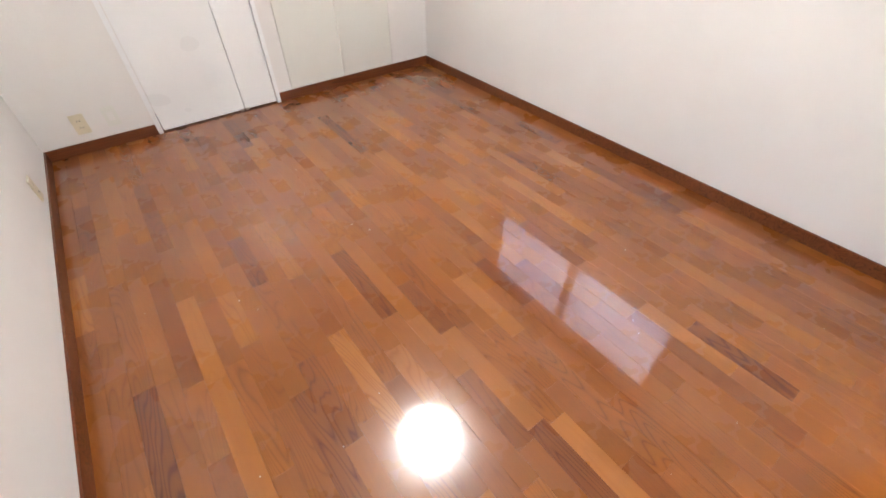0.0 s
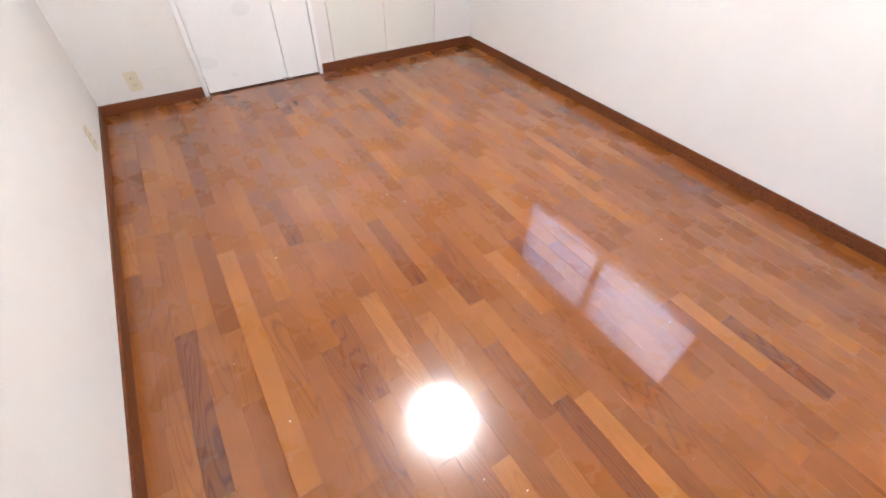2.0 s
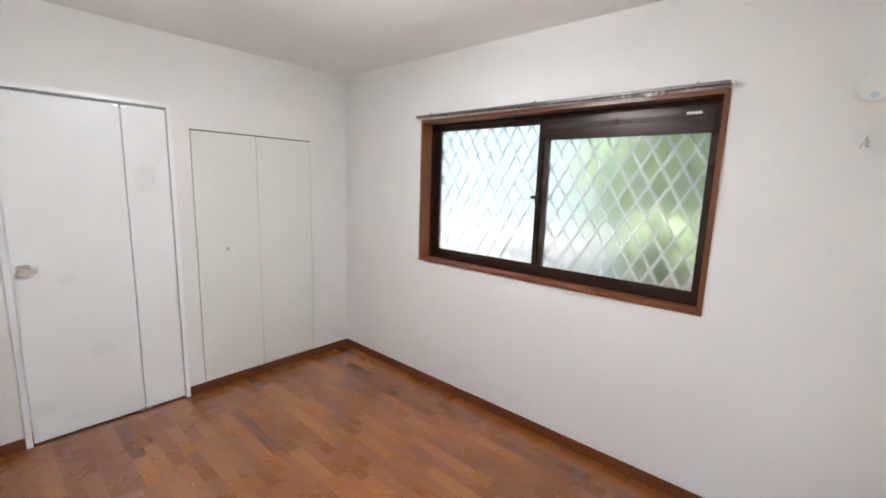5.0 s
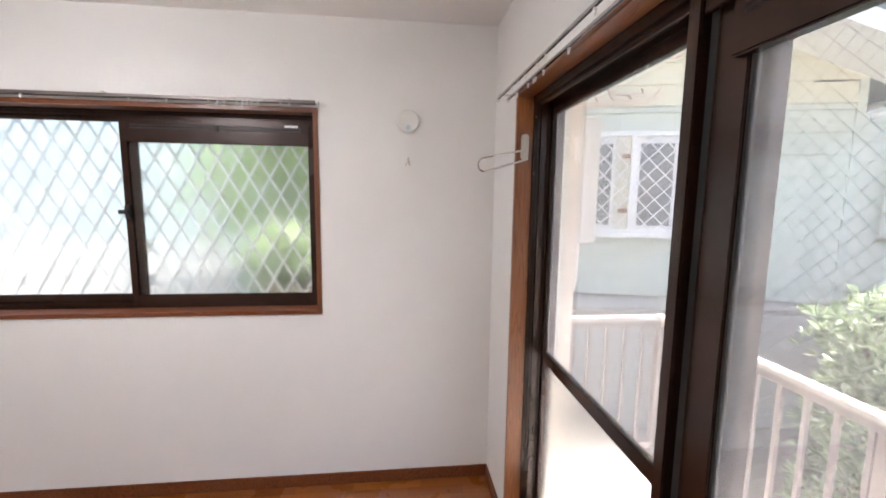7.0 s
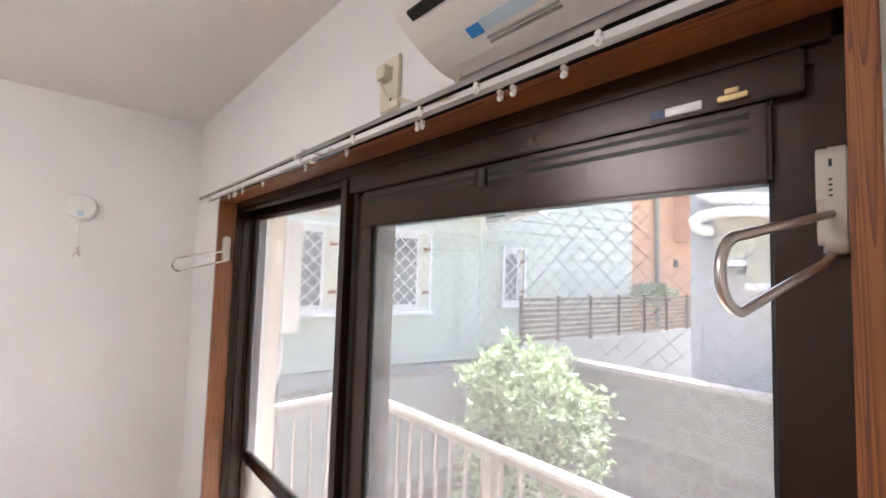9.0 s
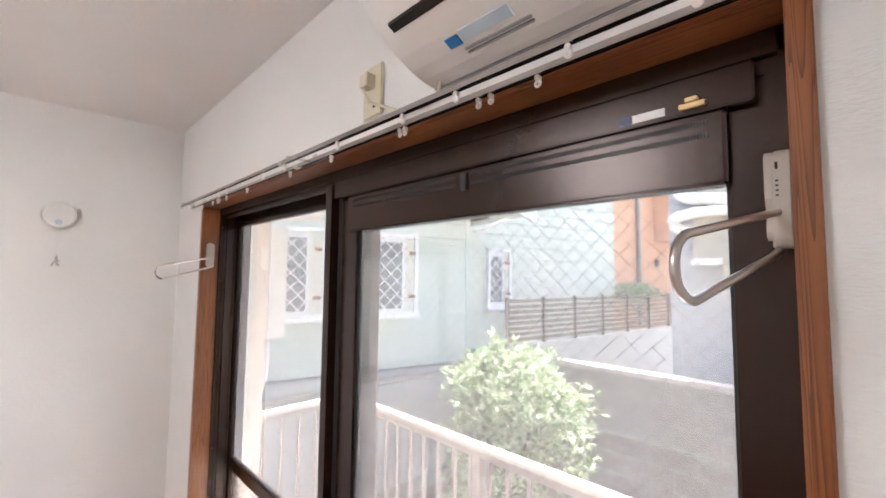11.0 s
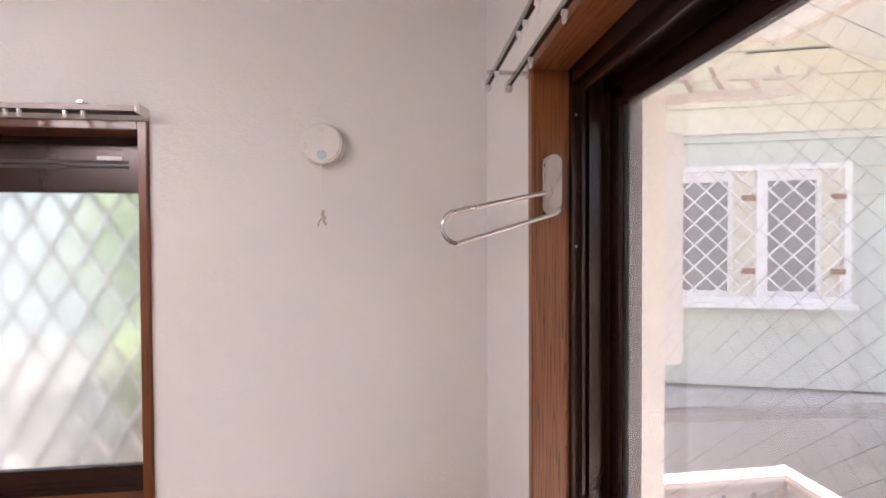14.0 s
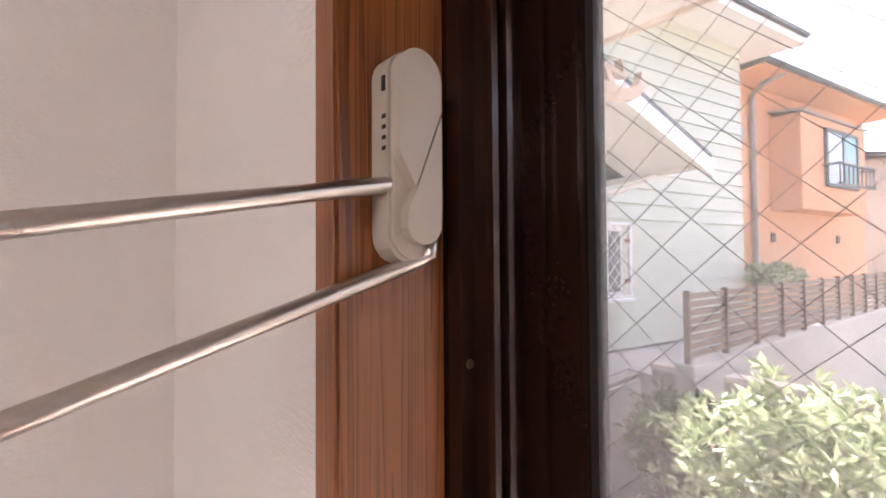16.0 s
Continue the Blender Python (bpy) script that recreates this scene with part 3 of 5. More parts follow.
# ---- laundry pole holders ----
def pole_holder(x, side, z, swing):
    """A pill-shaped plate on a jamb with a swung-out steel loop. side: the way its face looks along x."""
    holder = thing("laundry_pole_holder", (x, -0.25, z), "greige plastic laundry pole holder with a steel wire loop", "pole holder", "laundry pole holders")
    half, r = 0.0515, 0.014
    pts = []
    for k in range(13):
        a = math.pi * k / 12
        pts.append((math.cos(a) * r, half - r + math.sin(a) * r))
    for k in range(13):
        a = math.pi + math.pi * k / 12
        pts.append((math.cos(a) * r, -half + r + math.sin(a) * r))
    m = Matrix.Translation((x, -0.2605, z)) @ Matrix(((0, 0, side, 0), (1, 0, 0, 0), (0, 1, 0, 0), (0, 0, 0, 1)))
    body = outline(pts, 0.017, m)
    bmesh.ops.bevel(body, geom=[e for e in body.edges if abs(e.verts[0].co.x - e.verts[1].co.x) < 1e-6], offset=0.002, segments=2, affect="EDGES")
    plate = part("back_plate", body, GREIGE, holder)
    rc = r - 0.001
    upper = [(math.cos(math.pi * k / 12) * rc, half - r + math.sin(math.pi * k / 12) * rc) for k in range(13)] + [(-rc, 0.0), (-rc * 0.25, -0.0155), (rc, 0.0235)]
    lower = [(rc, 0.0205), (-rc * 0.27, -0.0185), (-rc * 0.6, -0.026)] + [(math.cos(a) * rc * 0.85 + 0.002, -half + r + 0.006 + math.sin(a) * rc * 0.85) for a in (math.pi + math.pi * k / 10 for k in range(1, 10))] + [(rc, -0.022)]
    m2 = m @ Matrix.Translation((0, 0, 0.0165)) @ Matrix.Scale(-1, 4, (1, 0, 0))
    for name, shape in (("upper_cover", upper), ("lower_cover", lower)):
        cover = outline(shape, 0.0065, m2)
        bmesh.ops.recalc_face_normals(cover, faces=cover.faces)
        part(name, cover, GREIGE, holder)
    out = x + side * 0.0125
    for k in range(4):
        part("indicator", box(out - 0.0013, out + 0.0013, -0.2477, -0.2459, z + 0.002 + k * 0.005, z + 0.0038 + k * 0.005), BLACK, holder, "tiny dark dial mark")
    part("release", box(out - 0.0012, out + 0.0012, -0.2477, -0.2457, z + 0.03, z + 0.037), BLACK, holder, "small dark release slot")
    # the loop leaves the plate, runs into the room and comes back lower
    rise, y0, ye, rr = -0.205, -0.249, -0.094, 0.0265
    za, zb = z - 0.014, z - 0.05
    path = [(-0.262, za + 0.002), (y0, za)] + [(y0 + (ye - y0) * k / 5, za + (ye - y0) * k / 5 * rise) for k in range(1, 5)]
    ua, ub = za + (ye - y0) * rise, zb - 0.0515
    for k in range(15):
        a = math.pi / 2 - math.pi * k / 14
        path.append((ye + math.cos(a) * rr, (ua + ub) / 2 + math.sin(a) * (ua - ub) / 2))
    path += [(ye + (-0.2675 - ye) * k / 5, ub + (zb - ub) * k / 5) for k in range(1, 6)]
    loop = [(out + side * max(0.0, (py - y0)) * swing, py, pz) for py, pz in path]
    loop += [(out + side * 0.004, -0.2705, zb + 0.003), (out + side * 0.004, -0.2715, zb + 0.011)]
    part("loop", tube(loop, 0.0039, 14), STEEL, holder, "brushed steel wire loop", True)
    return holder


pole_holder(SX1, -1, 1.763, 0.0)
pole_holder(SX0, 1, 1.763, 0.26)

# ---- curtain rails ----


def runner(at, along, k):
    """A white plastic curtain runner with an eye, hanging from a rail."""
    ob = thing("curtain_runner", at, "small white plastic curtain runner on the rail", "curtain runner", k)
    x, y, z = at
    side = Vector((0, 1, 0)) if along == "x" else Vector((1, 0, 0))
    part("wheel", disc(Vector(at) - side * 0.0035, side, 0.0042, 0.007, 14), PLASTIC, ob)
    ring = bmesh.new()
    pts = [(Vector(at) + Vector((0, 0, -0.0085)) + (Vector((math.cos(a), 0, 0)) if along == "x" else Vector((0, math.cos(a), 0))) * 0.0038 + Vector((0, 0, math.sin(a) * 0.0038))) for a in (2 * math.pi * q / 12 for q in range(13))]
    tube(pts, 0.0024, 8, ring)
    part("eye", ring, PLASTIC, ob, "", True)
    return ob


def c_rail(a, b, wide=0.0125, high=0.0135, t=0.0014):
    """A steel C-shaped track along x or y, open below."""
    (x0, y0, z0), (x1, y1, z1) = a, b
    h, g = wide / 2, 0.0025
    ring = [(-g, 0), (-h, 0), (-h, high), (h, high), (h, 0), (g, 0), (g, t), (h - t, t), (h - t, high - t), (-h + t, high - t), (-h + t, t), (-g, t)]
    if abs(x1 - x0) > abs(y1 - y0):
        return outline(ring, x1 - x0, Matrix(((0, 0, 1, x0), (1, 0, 0, y0), (0, 1, 0, z0), (0, 0, 0, 1))))
    return outline(ring, y1 - y0, Matrix(((1, 0, 0, x0), (0, 0, 1, y0), (0, 1, 0, z0), (0, 0, 0, 1))))


RX0, RX1, RZ = -0.30, 1.803, 1.969
for y, group, spots in ((-0.17, "runners on the front rail", (1.72, 1.58, 1.55, 1.50, 1.42, 1.30, 1.22, 0.92, 0.78, 0.52, 0.30, 0.17, -0.02, -0.16)), (-0.213, "runners on the back rail", (1.66, 1.52, 1.46, 1.44, 1.36, 1.16, 0.84, 0.62, 0.36, 0.345, 0.16, 0.135, 0.05))):
    rail = thing("curtain_rail", (0.75, y, RZ), "polished steel telescopic curtain rail above the garden door", "curtain rail", "double curtain rail")
    part("track", c_rail((RX0, y, RZ), (0.8, y, RZ), 0.0105, 0.0095), CHROME, rail)
    part("inner_track", c_rail((0.8, y, RZ + 0.0018), (RX1, y, RZ + 0.0018), 0.009, 0.0077), CHROME, rail)
    # black strip put in for the shade inside the steel track
    part("groove", box(RX0 + 0.01, RX1 - 0.01, y - 0.0026, y + 0.0026, RZ + 0.004, RZ + 0.0055), BLACK, rail, "black strip for the shade inside the rail")
    part("collar", box(0.785, 0.81, y - 0.0065, y + 0.0065, RZ - 0.001, RZ + 0.0106, 0.002), STEEL, rail)
    for x in (RX0, RX1):
        part("end_cap", box(x - 0.006, x + 0.006, y - 0.0085, y + 0.0085, RZ - 0.006, RZ + 0.016, 0.003), PLASTIC, rail, "white plastic end cap")
    for x in spots:
        runner((x, y, RZ - 0.004), "x", group)
for x in (RX0 + 0.05, 0.75, RX1 - 0.05):
    bracket = thing("rail_bracket", (x, S, RZ), "small steel bracket that carries both curtain rails", "rail bracket", "curtain rail brackets")
    part("arm", boxes((x - 0.006, x + 0.006, S, -0.16, RZ + 0.0095, RZ + 0.0135), (x - 0.009, x + 0.009, S, S + 0.004, RZ + 0.0045, RZ + 0.035), bevel=0.0008), STEEL, bracket)
    part("screw", disc((x, S + 0.004, RZ + 0.028), (0, 1, 0), 0.0035, 0.002, 12), STEEL, bracket)

# ---- east window ----
win = thing("window_1", (E, 1.57, 0.955), "brown aluminium sliding window with frosted glass", "window", kind="structure")
FX = E + 0.085                                     # where the wooden casing meets the aluminium
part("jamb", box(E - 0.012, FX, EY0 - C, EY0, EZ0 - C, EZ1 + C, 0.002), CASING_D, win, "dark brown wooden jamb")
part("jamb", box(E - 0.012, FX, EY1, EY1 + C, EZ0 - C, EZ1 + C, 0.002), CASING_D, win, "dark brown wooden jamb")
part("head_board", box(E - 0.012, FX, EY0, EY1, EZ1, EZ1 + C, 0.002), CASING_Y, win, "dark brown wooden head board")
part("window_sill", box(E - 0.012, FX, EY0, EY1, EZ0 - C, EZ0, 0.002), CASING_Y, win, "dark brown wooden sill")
wf = boxes((FX, FX + 0.11, EY0 - C, EY0 + 0.014, EZ0 - C, EZ1 + C), (FX, FX + 0.11, EY1 - 0.014, EY1 + C, EZ0 - C, EZ1 + C), (FX, FX + 0.11, EY0, EY1, EZ1 - 0.016, EZ1 + C), (FX, FX + 0.11, EY0, EY1, EZ0 - C, EZ0 + 0.012))
for x in (0.012, 0.036, 0.062, 0.088):
    add_box(wf, FX + x - 0.003, FX + x + 0.003, EY0 + 0.014, EY1 - 0.014, EZ0 + 0.012, EZ0 + 0.026)
    add_box(wf, FX + x - 0.003, FX + x + 0.003, EY0 + 0.014, EY1 - 0.014, EZ1 - 0.03, EZ1 - 0.016)
part("window_frame", wf, BRONZE, win, "dark brown aluminium frame with tracks")


def win_sash(y0, y1, x, mat_label, vent):
    z0, z1, st = EZ0 + 0.022, EZ1 - 0.02, 0.032
    s = part("sash", boxes((x - 0.012, x + 0.012, y0, y0 + st, z0, z1), (x - 0.012, x + 0.012, y1 - st, y1, z0, z1), (x - 0.0115, x + 0.0115, y0 + st, y1 - st, z0, z0 + 0.042), (x - 0.0115, x + 0.0115, y0 + st, y1 - st, z1 - 0.03, z1), bevel=0.002), BRONZE, win, mat_label)
    top = z1 - 0.125 if vent else z1 - 0.026
    pane((x - 0.0025, x + 0.0025, y0 + st - 0.003, y1 - st + 0.003, z0 + 0.039, top), FROST, s, "frosted_pane")
    if vent:
        v = part("vent_panel", box(x - 0.03, x + 0.004, y0 + 0.02, y1 - 0.02, z1 - 0.13, z1 - 0.028, 0.004), BRONZE, s, "brown aluminium ventilation panel")
        part("slots", boxes((x - 0.0306, x - 0.0295, y0 + 0.06, y1 - 0.06, z1 - 0.066, z1 - 0.058), (x - 0.0306, x - 0.0295, y0 + 0.06, y1 - 0.06, z1 - 0.052, z1 - 0.044)), BLACK, v, "two dark slot rows")
        part("slider", box(x - 0.036, x - 0.029, (y0 + y1) / 2 - 0.006, (y0 + y1) / 2 + 0.006, z1 - 0.07, z1 - 0.04, 0.001), BLACK, v, "black slider knob")
        part("vent_label", box(x - 0.0312, x - 0.0298, y0 + 0.075, y0 + 0.14, z1 - 0.043, z1 - 0.032), PLASTIC, v, "small white label")
    return s


win_sash(1.545, EY1 - 0.016, FX + 0.05, "dark brown outer aluminium sash", False)
inner_sash = win_sash(EY0 + 0.016, 1.605, FX + 0.024, "dark brown inner aluminium sash", True)
latch = part("latch", boxes((FX - 0.004, FX + 0.012, 1.575, 1.60, 1.43, 1.5), (FX - 0.012, FX + 0.004, 1.58, 1.625, 1.455, 1.475), bevel=0.002), BLACK, inner_sash, "black crescent latch")
rail = thing("curtain_rail", (E - 0.06, 1.57, 1.992), "slim steel curtain rail above the window", "curtain rail")
part("track", c_rail((E - 0.055, EY0 - 0.03, 1.986), (E - 0.055, EY1 + 0.03, 1.986)), DULL, rail)
part("back_track", c_rail((E - 0.03, EY0 - 0.03, 1.986), (E - 0.03, EY1 + 0.03, 1.986)), DULL, rail)
for y in (EY0 - 0.03, EY1 + 0.03):
    part("end_cap", box(E - 0.066, E - 0.018, y - 0.005, y + 0.005, 1.981, 2.004, 0.003), PLASTIC, rail, "white plastic end cap")
for y in (EY0 + 0.1, 1.57, EY1 - 0.1):
    part("bracket", box(E - 0.06, E, y - 0.006, y + 0.006, 2.0025, 2.008, 0.001), STEEL, rail)
for y in (0.76, 0.80, 0.90, 0.93, 0.95, 0.97, 0.995, 1.05, 1.08, 1.12, 1.30, 1.46, 1.9, 2.1, 2.2, 2.3):
    runner((E - 0.055, y, 1.981), "y", "runners on the window rail")

# ---- round wall vent with a pull cord ----
vent_thing = thing("wall_vent", (E, 0.205, 1.925), "round white plastic wall vent with a pull cord", "wall vent")
part("flange", disc((E, 0.205, 1.925), (-1, 0, 0), 0.06, 0.012, 48, 0.003), PLASTIC, vent_thing)
part("mark", box(E - 0.0375, E - 0.0355, 0.2, 0.212, 1.952, 1.962, 0.0005), IVORY, vent_thing, "small moulded mark")
part("lug", box(E - 0.0375, E - 0.0355, 0.244, 0.252, 1.905, 1.925, 0.0005), IVORY, vent_thing, "small moulded lug")
part("cover", disc((E - 0.012, 0.205, 1.925), (-1, 0, 0), 0.056, 0.024, 48, 0.004, 0.052), PLASTIC, vent_thing)
part("dial", disc((E - 0.0355, 0.205, 1.893), (-1, 0, 0), 0.012, 0.003, 24, 0.001), PALEBLUE, vent_thing, "small pale blue dial")
part("cord", tube([(E - 0.037, 0.205, 1.884), (E - 0.03, 0.205, 1.80), (E - 0.028, 0.203, 1.745)], 0.0012, 6), PLASTIC, vent_thing, "thin white cord")
tail = tube([(E - 0.028, 0.203, 1.75), (E - 0.024, 0.206, 1.738), (E - 0.03, 0.198, 1.73), (E - 0.022, 0.204, 1.722), (E - 0.028, 0.196, 1.712)], 0.004, 7)
tube([(E - 0.028, 0.2, 1.735), (E - 0.024, 0.214, 1.722), (E - 0.022, 0.218, 1.708)], 0.0022, 6, tail)
# the white cord's knot takes greige to show its shaded side
part("knot", tail, GREIGE, vent_thing, "knotted cord end greyed for its shade", True)

# ---- air conditioner ----
AX0, AX1, AZ0, AZ1 = -0.5, 0.295, 2.032, 2.31
ac = thing("air_conditioner", (-0.07, S, AZ0), "white wall-mounted air conditioner above the garden door", "air conditioner")
profile = [(0, 0), (0.0, 0.277), (0.165, 0.277), (0.2, 0.262), (0.212, 0.225)]
profile += [(0.02 + 0.194 * math.cos(math.pi * k / 20) ** 1.25, 0.165 * (1 - math.sin(math.pi * k / 20) ** 1.25)) for k in range(10)] + [(0.02, 0.0)]
m_ac = Matrix(((0, 0, 1, AX0), (1, 0, 0, S), (0, 1, 0, AZ0), (0, 0, 0, 1)))
body = outline(profile, AX1 - AX0, m_ac)
bmesh.ops.bevel(body, geom=[e for e in body.edges if abs(e.verts[0].co.x - e.verts[1].co.x) < 1e-5], offset=0.011, segments=3, affect="EDGES")
part("body", body, GLOSSWHITE, ac)
part("front_panel", box(AX0 + 0.012, AX1 - 0.014, S + 0.208, S + 0.219, AZ0 + 0.15, AZ0 + 0.264, 0.004), GLOSSWHITE, ac)
belly = [(0.02 + 0.197 * math.cos(a) ** 1.25, 0.165 * (1 - 1.018 * math.sin(a) ** 1.25)) for a in (math.pi * (0.12 + 0.02 * k) for k in range(8))]
flap = outline(belly + [(y - 0.004, z + 0.004) for y, z in belly[::-1]], AX1 - AX0 - 0.07, Matrix(((0, 0, 1, AX0 + 0.035), (1, 0, 0, S), (0, 1, 0, AZ0), (0, 0, 0, 1))))
part("flap", flap, GLOSSWHITE, ac)
edge_y, edge_z = belly[-1]
part("air_slot", outline([(edge_y - 0.002, edge_z + 0.003), (edge_y - 0.002, edge_z - 0.0035), (edge_y - 0.015, edge_z - 0.0095), (edge_y - 0.017, edge_z)], AX1 - AX0 - 0.08, Matrix(((0, 0, 1, AX0 + 0.04), (1, 0, 0, S), (0, 1, 0, AZ0), (0, 0, 0, 1)))), BLACK, ac, "dark air outlet slot")
part("underside_seam", box(AX0 + 0.01, AX1 - 0.01, S, S + 0.006, AZ0 - 0.0025, AZ0 + 0.001), GREYINK, ac, "thin dark seam")


def on_curve(x0, x1, a, b, mat, name, label):
    """A label on the curved lower front: a and b run from 0 (upper edge) to 1 (lower edge)."""
    p, q = Vector((0, 0.0951, 0.0266)), Vector((0, 0.0391, 0.0025))
    way = q - p
    n = Vector((0, way.z, -way.y)).normalized() * -1
    n = -n if n.z > 0 else n
    c0, c1 = p + way * a, p + way * b
    bm = bmesh.new()
    vs = [bm.verts.new((x, S + c.y + n.y * d, AZ0 + c.z + n.z * d)) for d in (-0.002, 0.0055) for c in (c0, c1) for x in (x0, x1)]
    for f in ((0, 1, 3, 2), (4, 6, 7, 5), (0, 4, 5, 1), (2, 3, 7, 6), (0, 2, 6, 4), (1, 5, 7, 3)):
        bm.faces.new([vs[i] for i in f])
    bmesh.ops.recalc_face_normals(bm, faces=bm.faces)
    return part(name, bm, mat, ac, label)


on_curve(0.157, 0.182, 0.2, 0.5, BLUE, "blue_mark", "small blue label")
on_curve(0.06, 0.153, 0.14, 0.46, PALEBLUE, "pale_label", "pale blue energy label")
on_curve(0.04, 0.16, 0.64, 0.70, GREYINK, "print_line", "thin grey print")
on_curve(0.04, 0.16, 0.78, 0.83, GREYINK, "print_line", "thin grey print")
part("cable", tube([(0.255, S + 0.02, AZ0 + 0.004), (0.27, S + 0.012, 2.02), (0.3, S + 0.008, 2.005), (0.38, S + 0.005, 2.015), (0.455, S + 0.006, 2.05), (0.49, S + 0.012, 2.065), (0.5, S + 0.02, 2.09), (0.489, S + 0.026, 2.107)], 0.0032, 8), CREAM, ac, "thin pale power cord", True)

# ---- outdoors: own house ----
GZ = -0.55                                         # garden ground
structure("ground", box(-60, 60, -70, 40, GZ - 0.3, GZ), SOIL, "bare earth and gravel garden ground", "ground")
structure("outer_wall", boxes((SX1 + 0.115, E + 0.6, SO, SO + 0.108, GZ, 3.2), (-2.6, SX0 - 0.08, SO, SO + 0.108, GZ, 3.2), (SX0 - 0.08, SX1 + 0.115, SO, SO + 0.108, SZ1 + 0.05, 3.2), (SX0 - 0.08, SX1 + 0.115, SO, SO + 0.108, GZ, -0.04)), BEIGE, "beige rendered outer wall", "outer wall")
structure("deck_roof", boxes((-2.6, 2.32, -1.33, SO, 2.37, 2.52)), WHITE, "white underside of a roof over the balcony deck", "deck roof")
structure("trim_deck_roof", boxes((-2.6, 2.335, -1.345, -1.33, 2.355, 2.53), (2.32, 2.335, -1.33, SO, 2.355, 2.53)), BEIGE, "beige edge board of the deck roof", "trim")
structure("house_roof", boxes((W - 1, E + 0.8, S - 0.2, N + 1.5, 2.9, 3.0)), SLATE, "dark flat roof above the room", "roof")
structure("deck", box(-1.6, 2.36, -1.42, SO, -0.16, -0.08), DECK, "pale grey balcony deck floor", "deck")

meter = thing("meter_box", (2.16, SO, 1.33), "white metal service box on the beige outer wall", "service box")
part("case", box(2.02, 2.36, -0.757, SO, 1.33, 1.955, 0.008), BOXPAINT, meter)
part("door", box(2.035, 2.345, -0.762, -0.7575, 1.35, 1.935, 0.003), BOXPAINT, meter)
part("pipe", tube([(2.06, -0.66, 1.331), (2.06, -0.66, 1.16), (2.055, -0.64, 1.08), (2.03, -0.60, 1.0), (2.02, -0.585, 0.9), (2.02, -0.585, -0.5)], 0.028, 12), BOXPAINT, meter, "white bent service pipe", True)

# ---- outdoors: bracket for laundry poles on the outer wall ----
def strap(bm, points, half, x0, x1):
    """A flat bar between x0 and x1 along points (y, z)."""
    rows = []
    for i, (py, pz) in enumerate(points):
        a, b = points[max(i - 1, 0)], points[min(i + 1, len(points) - 1)]
        way = Vector((b[0] - a[0], b[1] - a[1])).normalized()
        n = Vector((-way.y, way.x)) * half
        rows.append([bm.verts.new((px, py + k * n.x, pz + k * n.y)) for px, k in ((x0, 1), (x1, 1), (x1, -1), (x0, -1))])
    for a, b in zip(rows, rows[1:]):
        for k in range(4):
            bm.faces.new((a[k], a[(k + 1) % 4], b[(k + 1) % 4], b[k]))
    bm.faces.new(rows[0][::-1])
    bm.faces.new(rows[-1])
    bmesh.ops.recalc_face_normals(bm, faces=bm.faces)
    return bm


def wall_bracket(x):
    """A cast arm that stands out from the wall, with notches for poles and a raised tip."""
    arm = thing("laundry_bracket", (x, SO, 1.98), "pale pinkish metal laundry pole bracket on the outer wall", "laundry bracket")
    part("wall_plate", box(x - 0.022, x + 0.022, SO - 0.006, SO, 1.925, 2.055, 0.002), PINKMETAL, arm)
    part("lower_bar", strap(bmesh.new(), [(SO - 0.004, 1.966), (-0.7, 1.985), (-0.82, 1.993), (-0.88, 2.003), (-0.915, 2.02), (-0.933, 2.04), (-0.938, 2.056)], 0.0105, x - 0.007, x + 0.007), PINKMETAL, arm)
    part("upper_bar", strap(bmesh.new(), [(SO - 0.004, 2.018), (-0.63, 2.019)], 0.0045, x - 0.006, x + 0.006), PINKMETAL, arm)
    part("upper_bar", strap(bmesh.new(), [(-0.70, 2.022), (-0.79, 2.027), (-0.86, 2.031)], 0.0045, x - 0.006, x + 0.006), PINKMETAL, arm)
    for y, z in ((-0.635, 1.976), (-0.705, 1.986), (-0.79, 1.991)):
        part("web", strap(bmesh.new(), [(y - 0.035, z), (y - 0.008, z + 0.022), (y + 0.004, z + 0.04)], 0.0085, x - 0.0065, x + 0.0065), PINKMETAL, arm)
    for y, z in ((-0.629, 2.014), (-0.697, 2.02), (-0.858, 2.028)):
        part("prong", strap(bmesh.new(), [(y, z), (y + 0.002, z + 0.014), (y + 0.012, z + 0.03)], 0.006, x - 0.006, x + 0.006), PINKMETAL, arm)
    return arm


wall_bracket(1.84)

# ---- outdoors: railing ----
RLY, RLX, RTZ = -1.35, 2.30, 0.858
railing = thing("balcony_railing", (1.0, RLY, -0.08), "pinkish-brown metal balcony railing with a pale handrail", "railing")
part("handrail", boxes((-1.6, RLX + 0.03, RLY - 0.025, RLY + 0.025, RTZ - 0.03, RTZ), (RLX - 0.025, RLX + 0.025, RLY + 0.025, SO, RTZ - 0.03, RTZ), bevel=0.006), RAILTOP, railing, "pale metal handrail")
part("bottom_rail", boxes((-1.6, RLX, RLY - 0.018, RLY + 0.018, 0.0, 0.04), (RLX - 0.018, RLX + 0.018, RLY, SO, 0.0, 0.04)), RAILING, railing)
part("under_rail", boxes((-1.6, RLX - 0.03, RLY - 0.02, RLY + 0.02, RTZ - 0.062, RTZ - 0.03), (RLX - 0.02, RLX + 0.02, RLY + 0.03, SO, RTZ - 0.062, RTZ - 0.03)), RAILING, railing)
for x, y in ((RLX, RLY), (1.1, RLY), (-0.1, RLY), (-1.3, RLY)):
    part("post", box(x - 0.025, x + 0.025, y - 0.025, y + 0.025, -0.08, RTZ - 0.032, 0.003), RAILING, railing)
x = RLX - 0.115
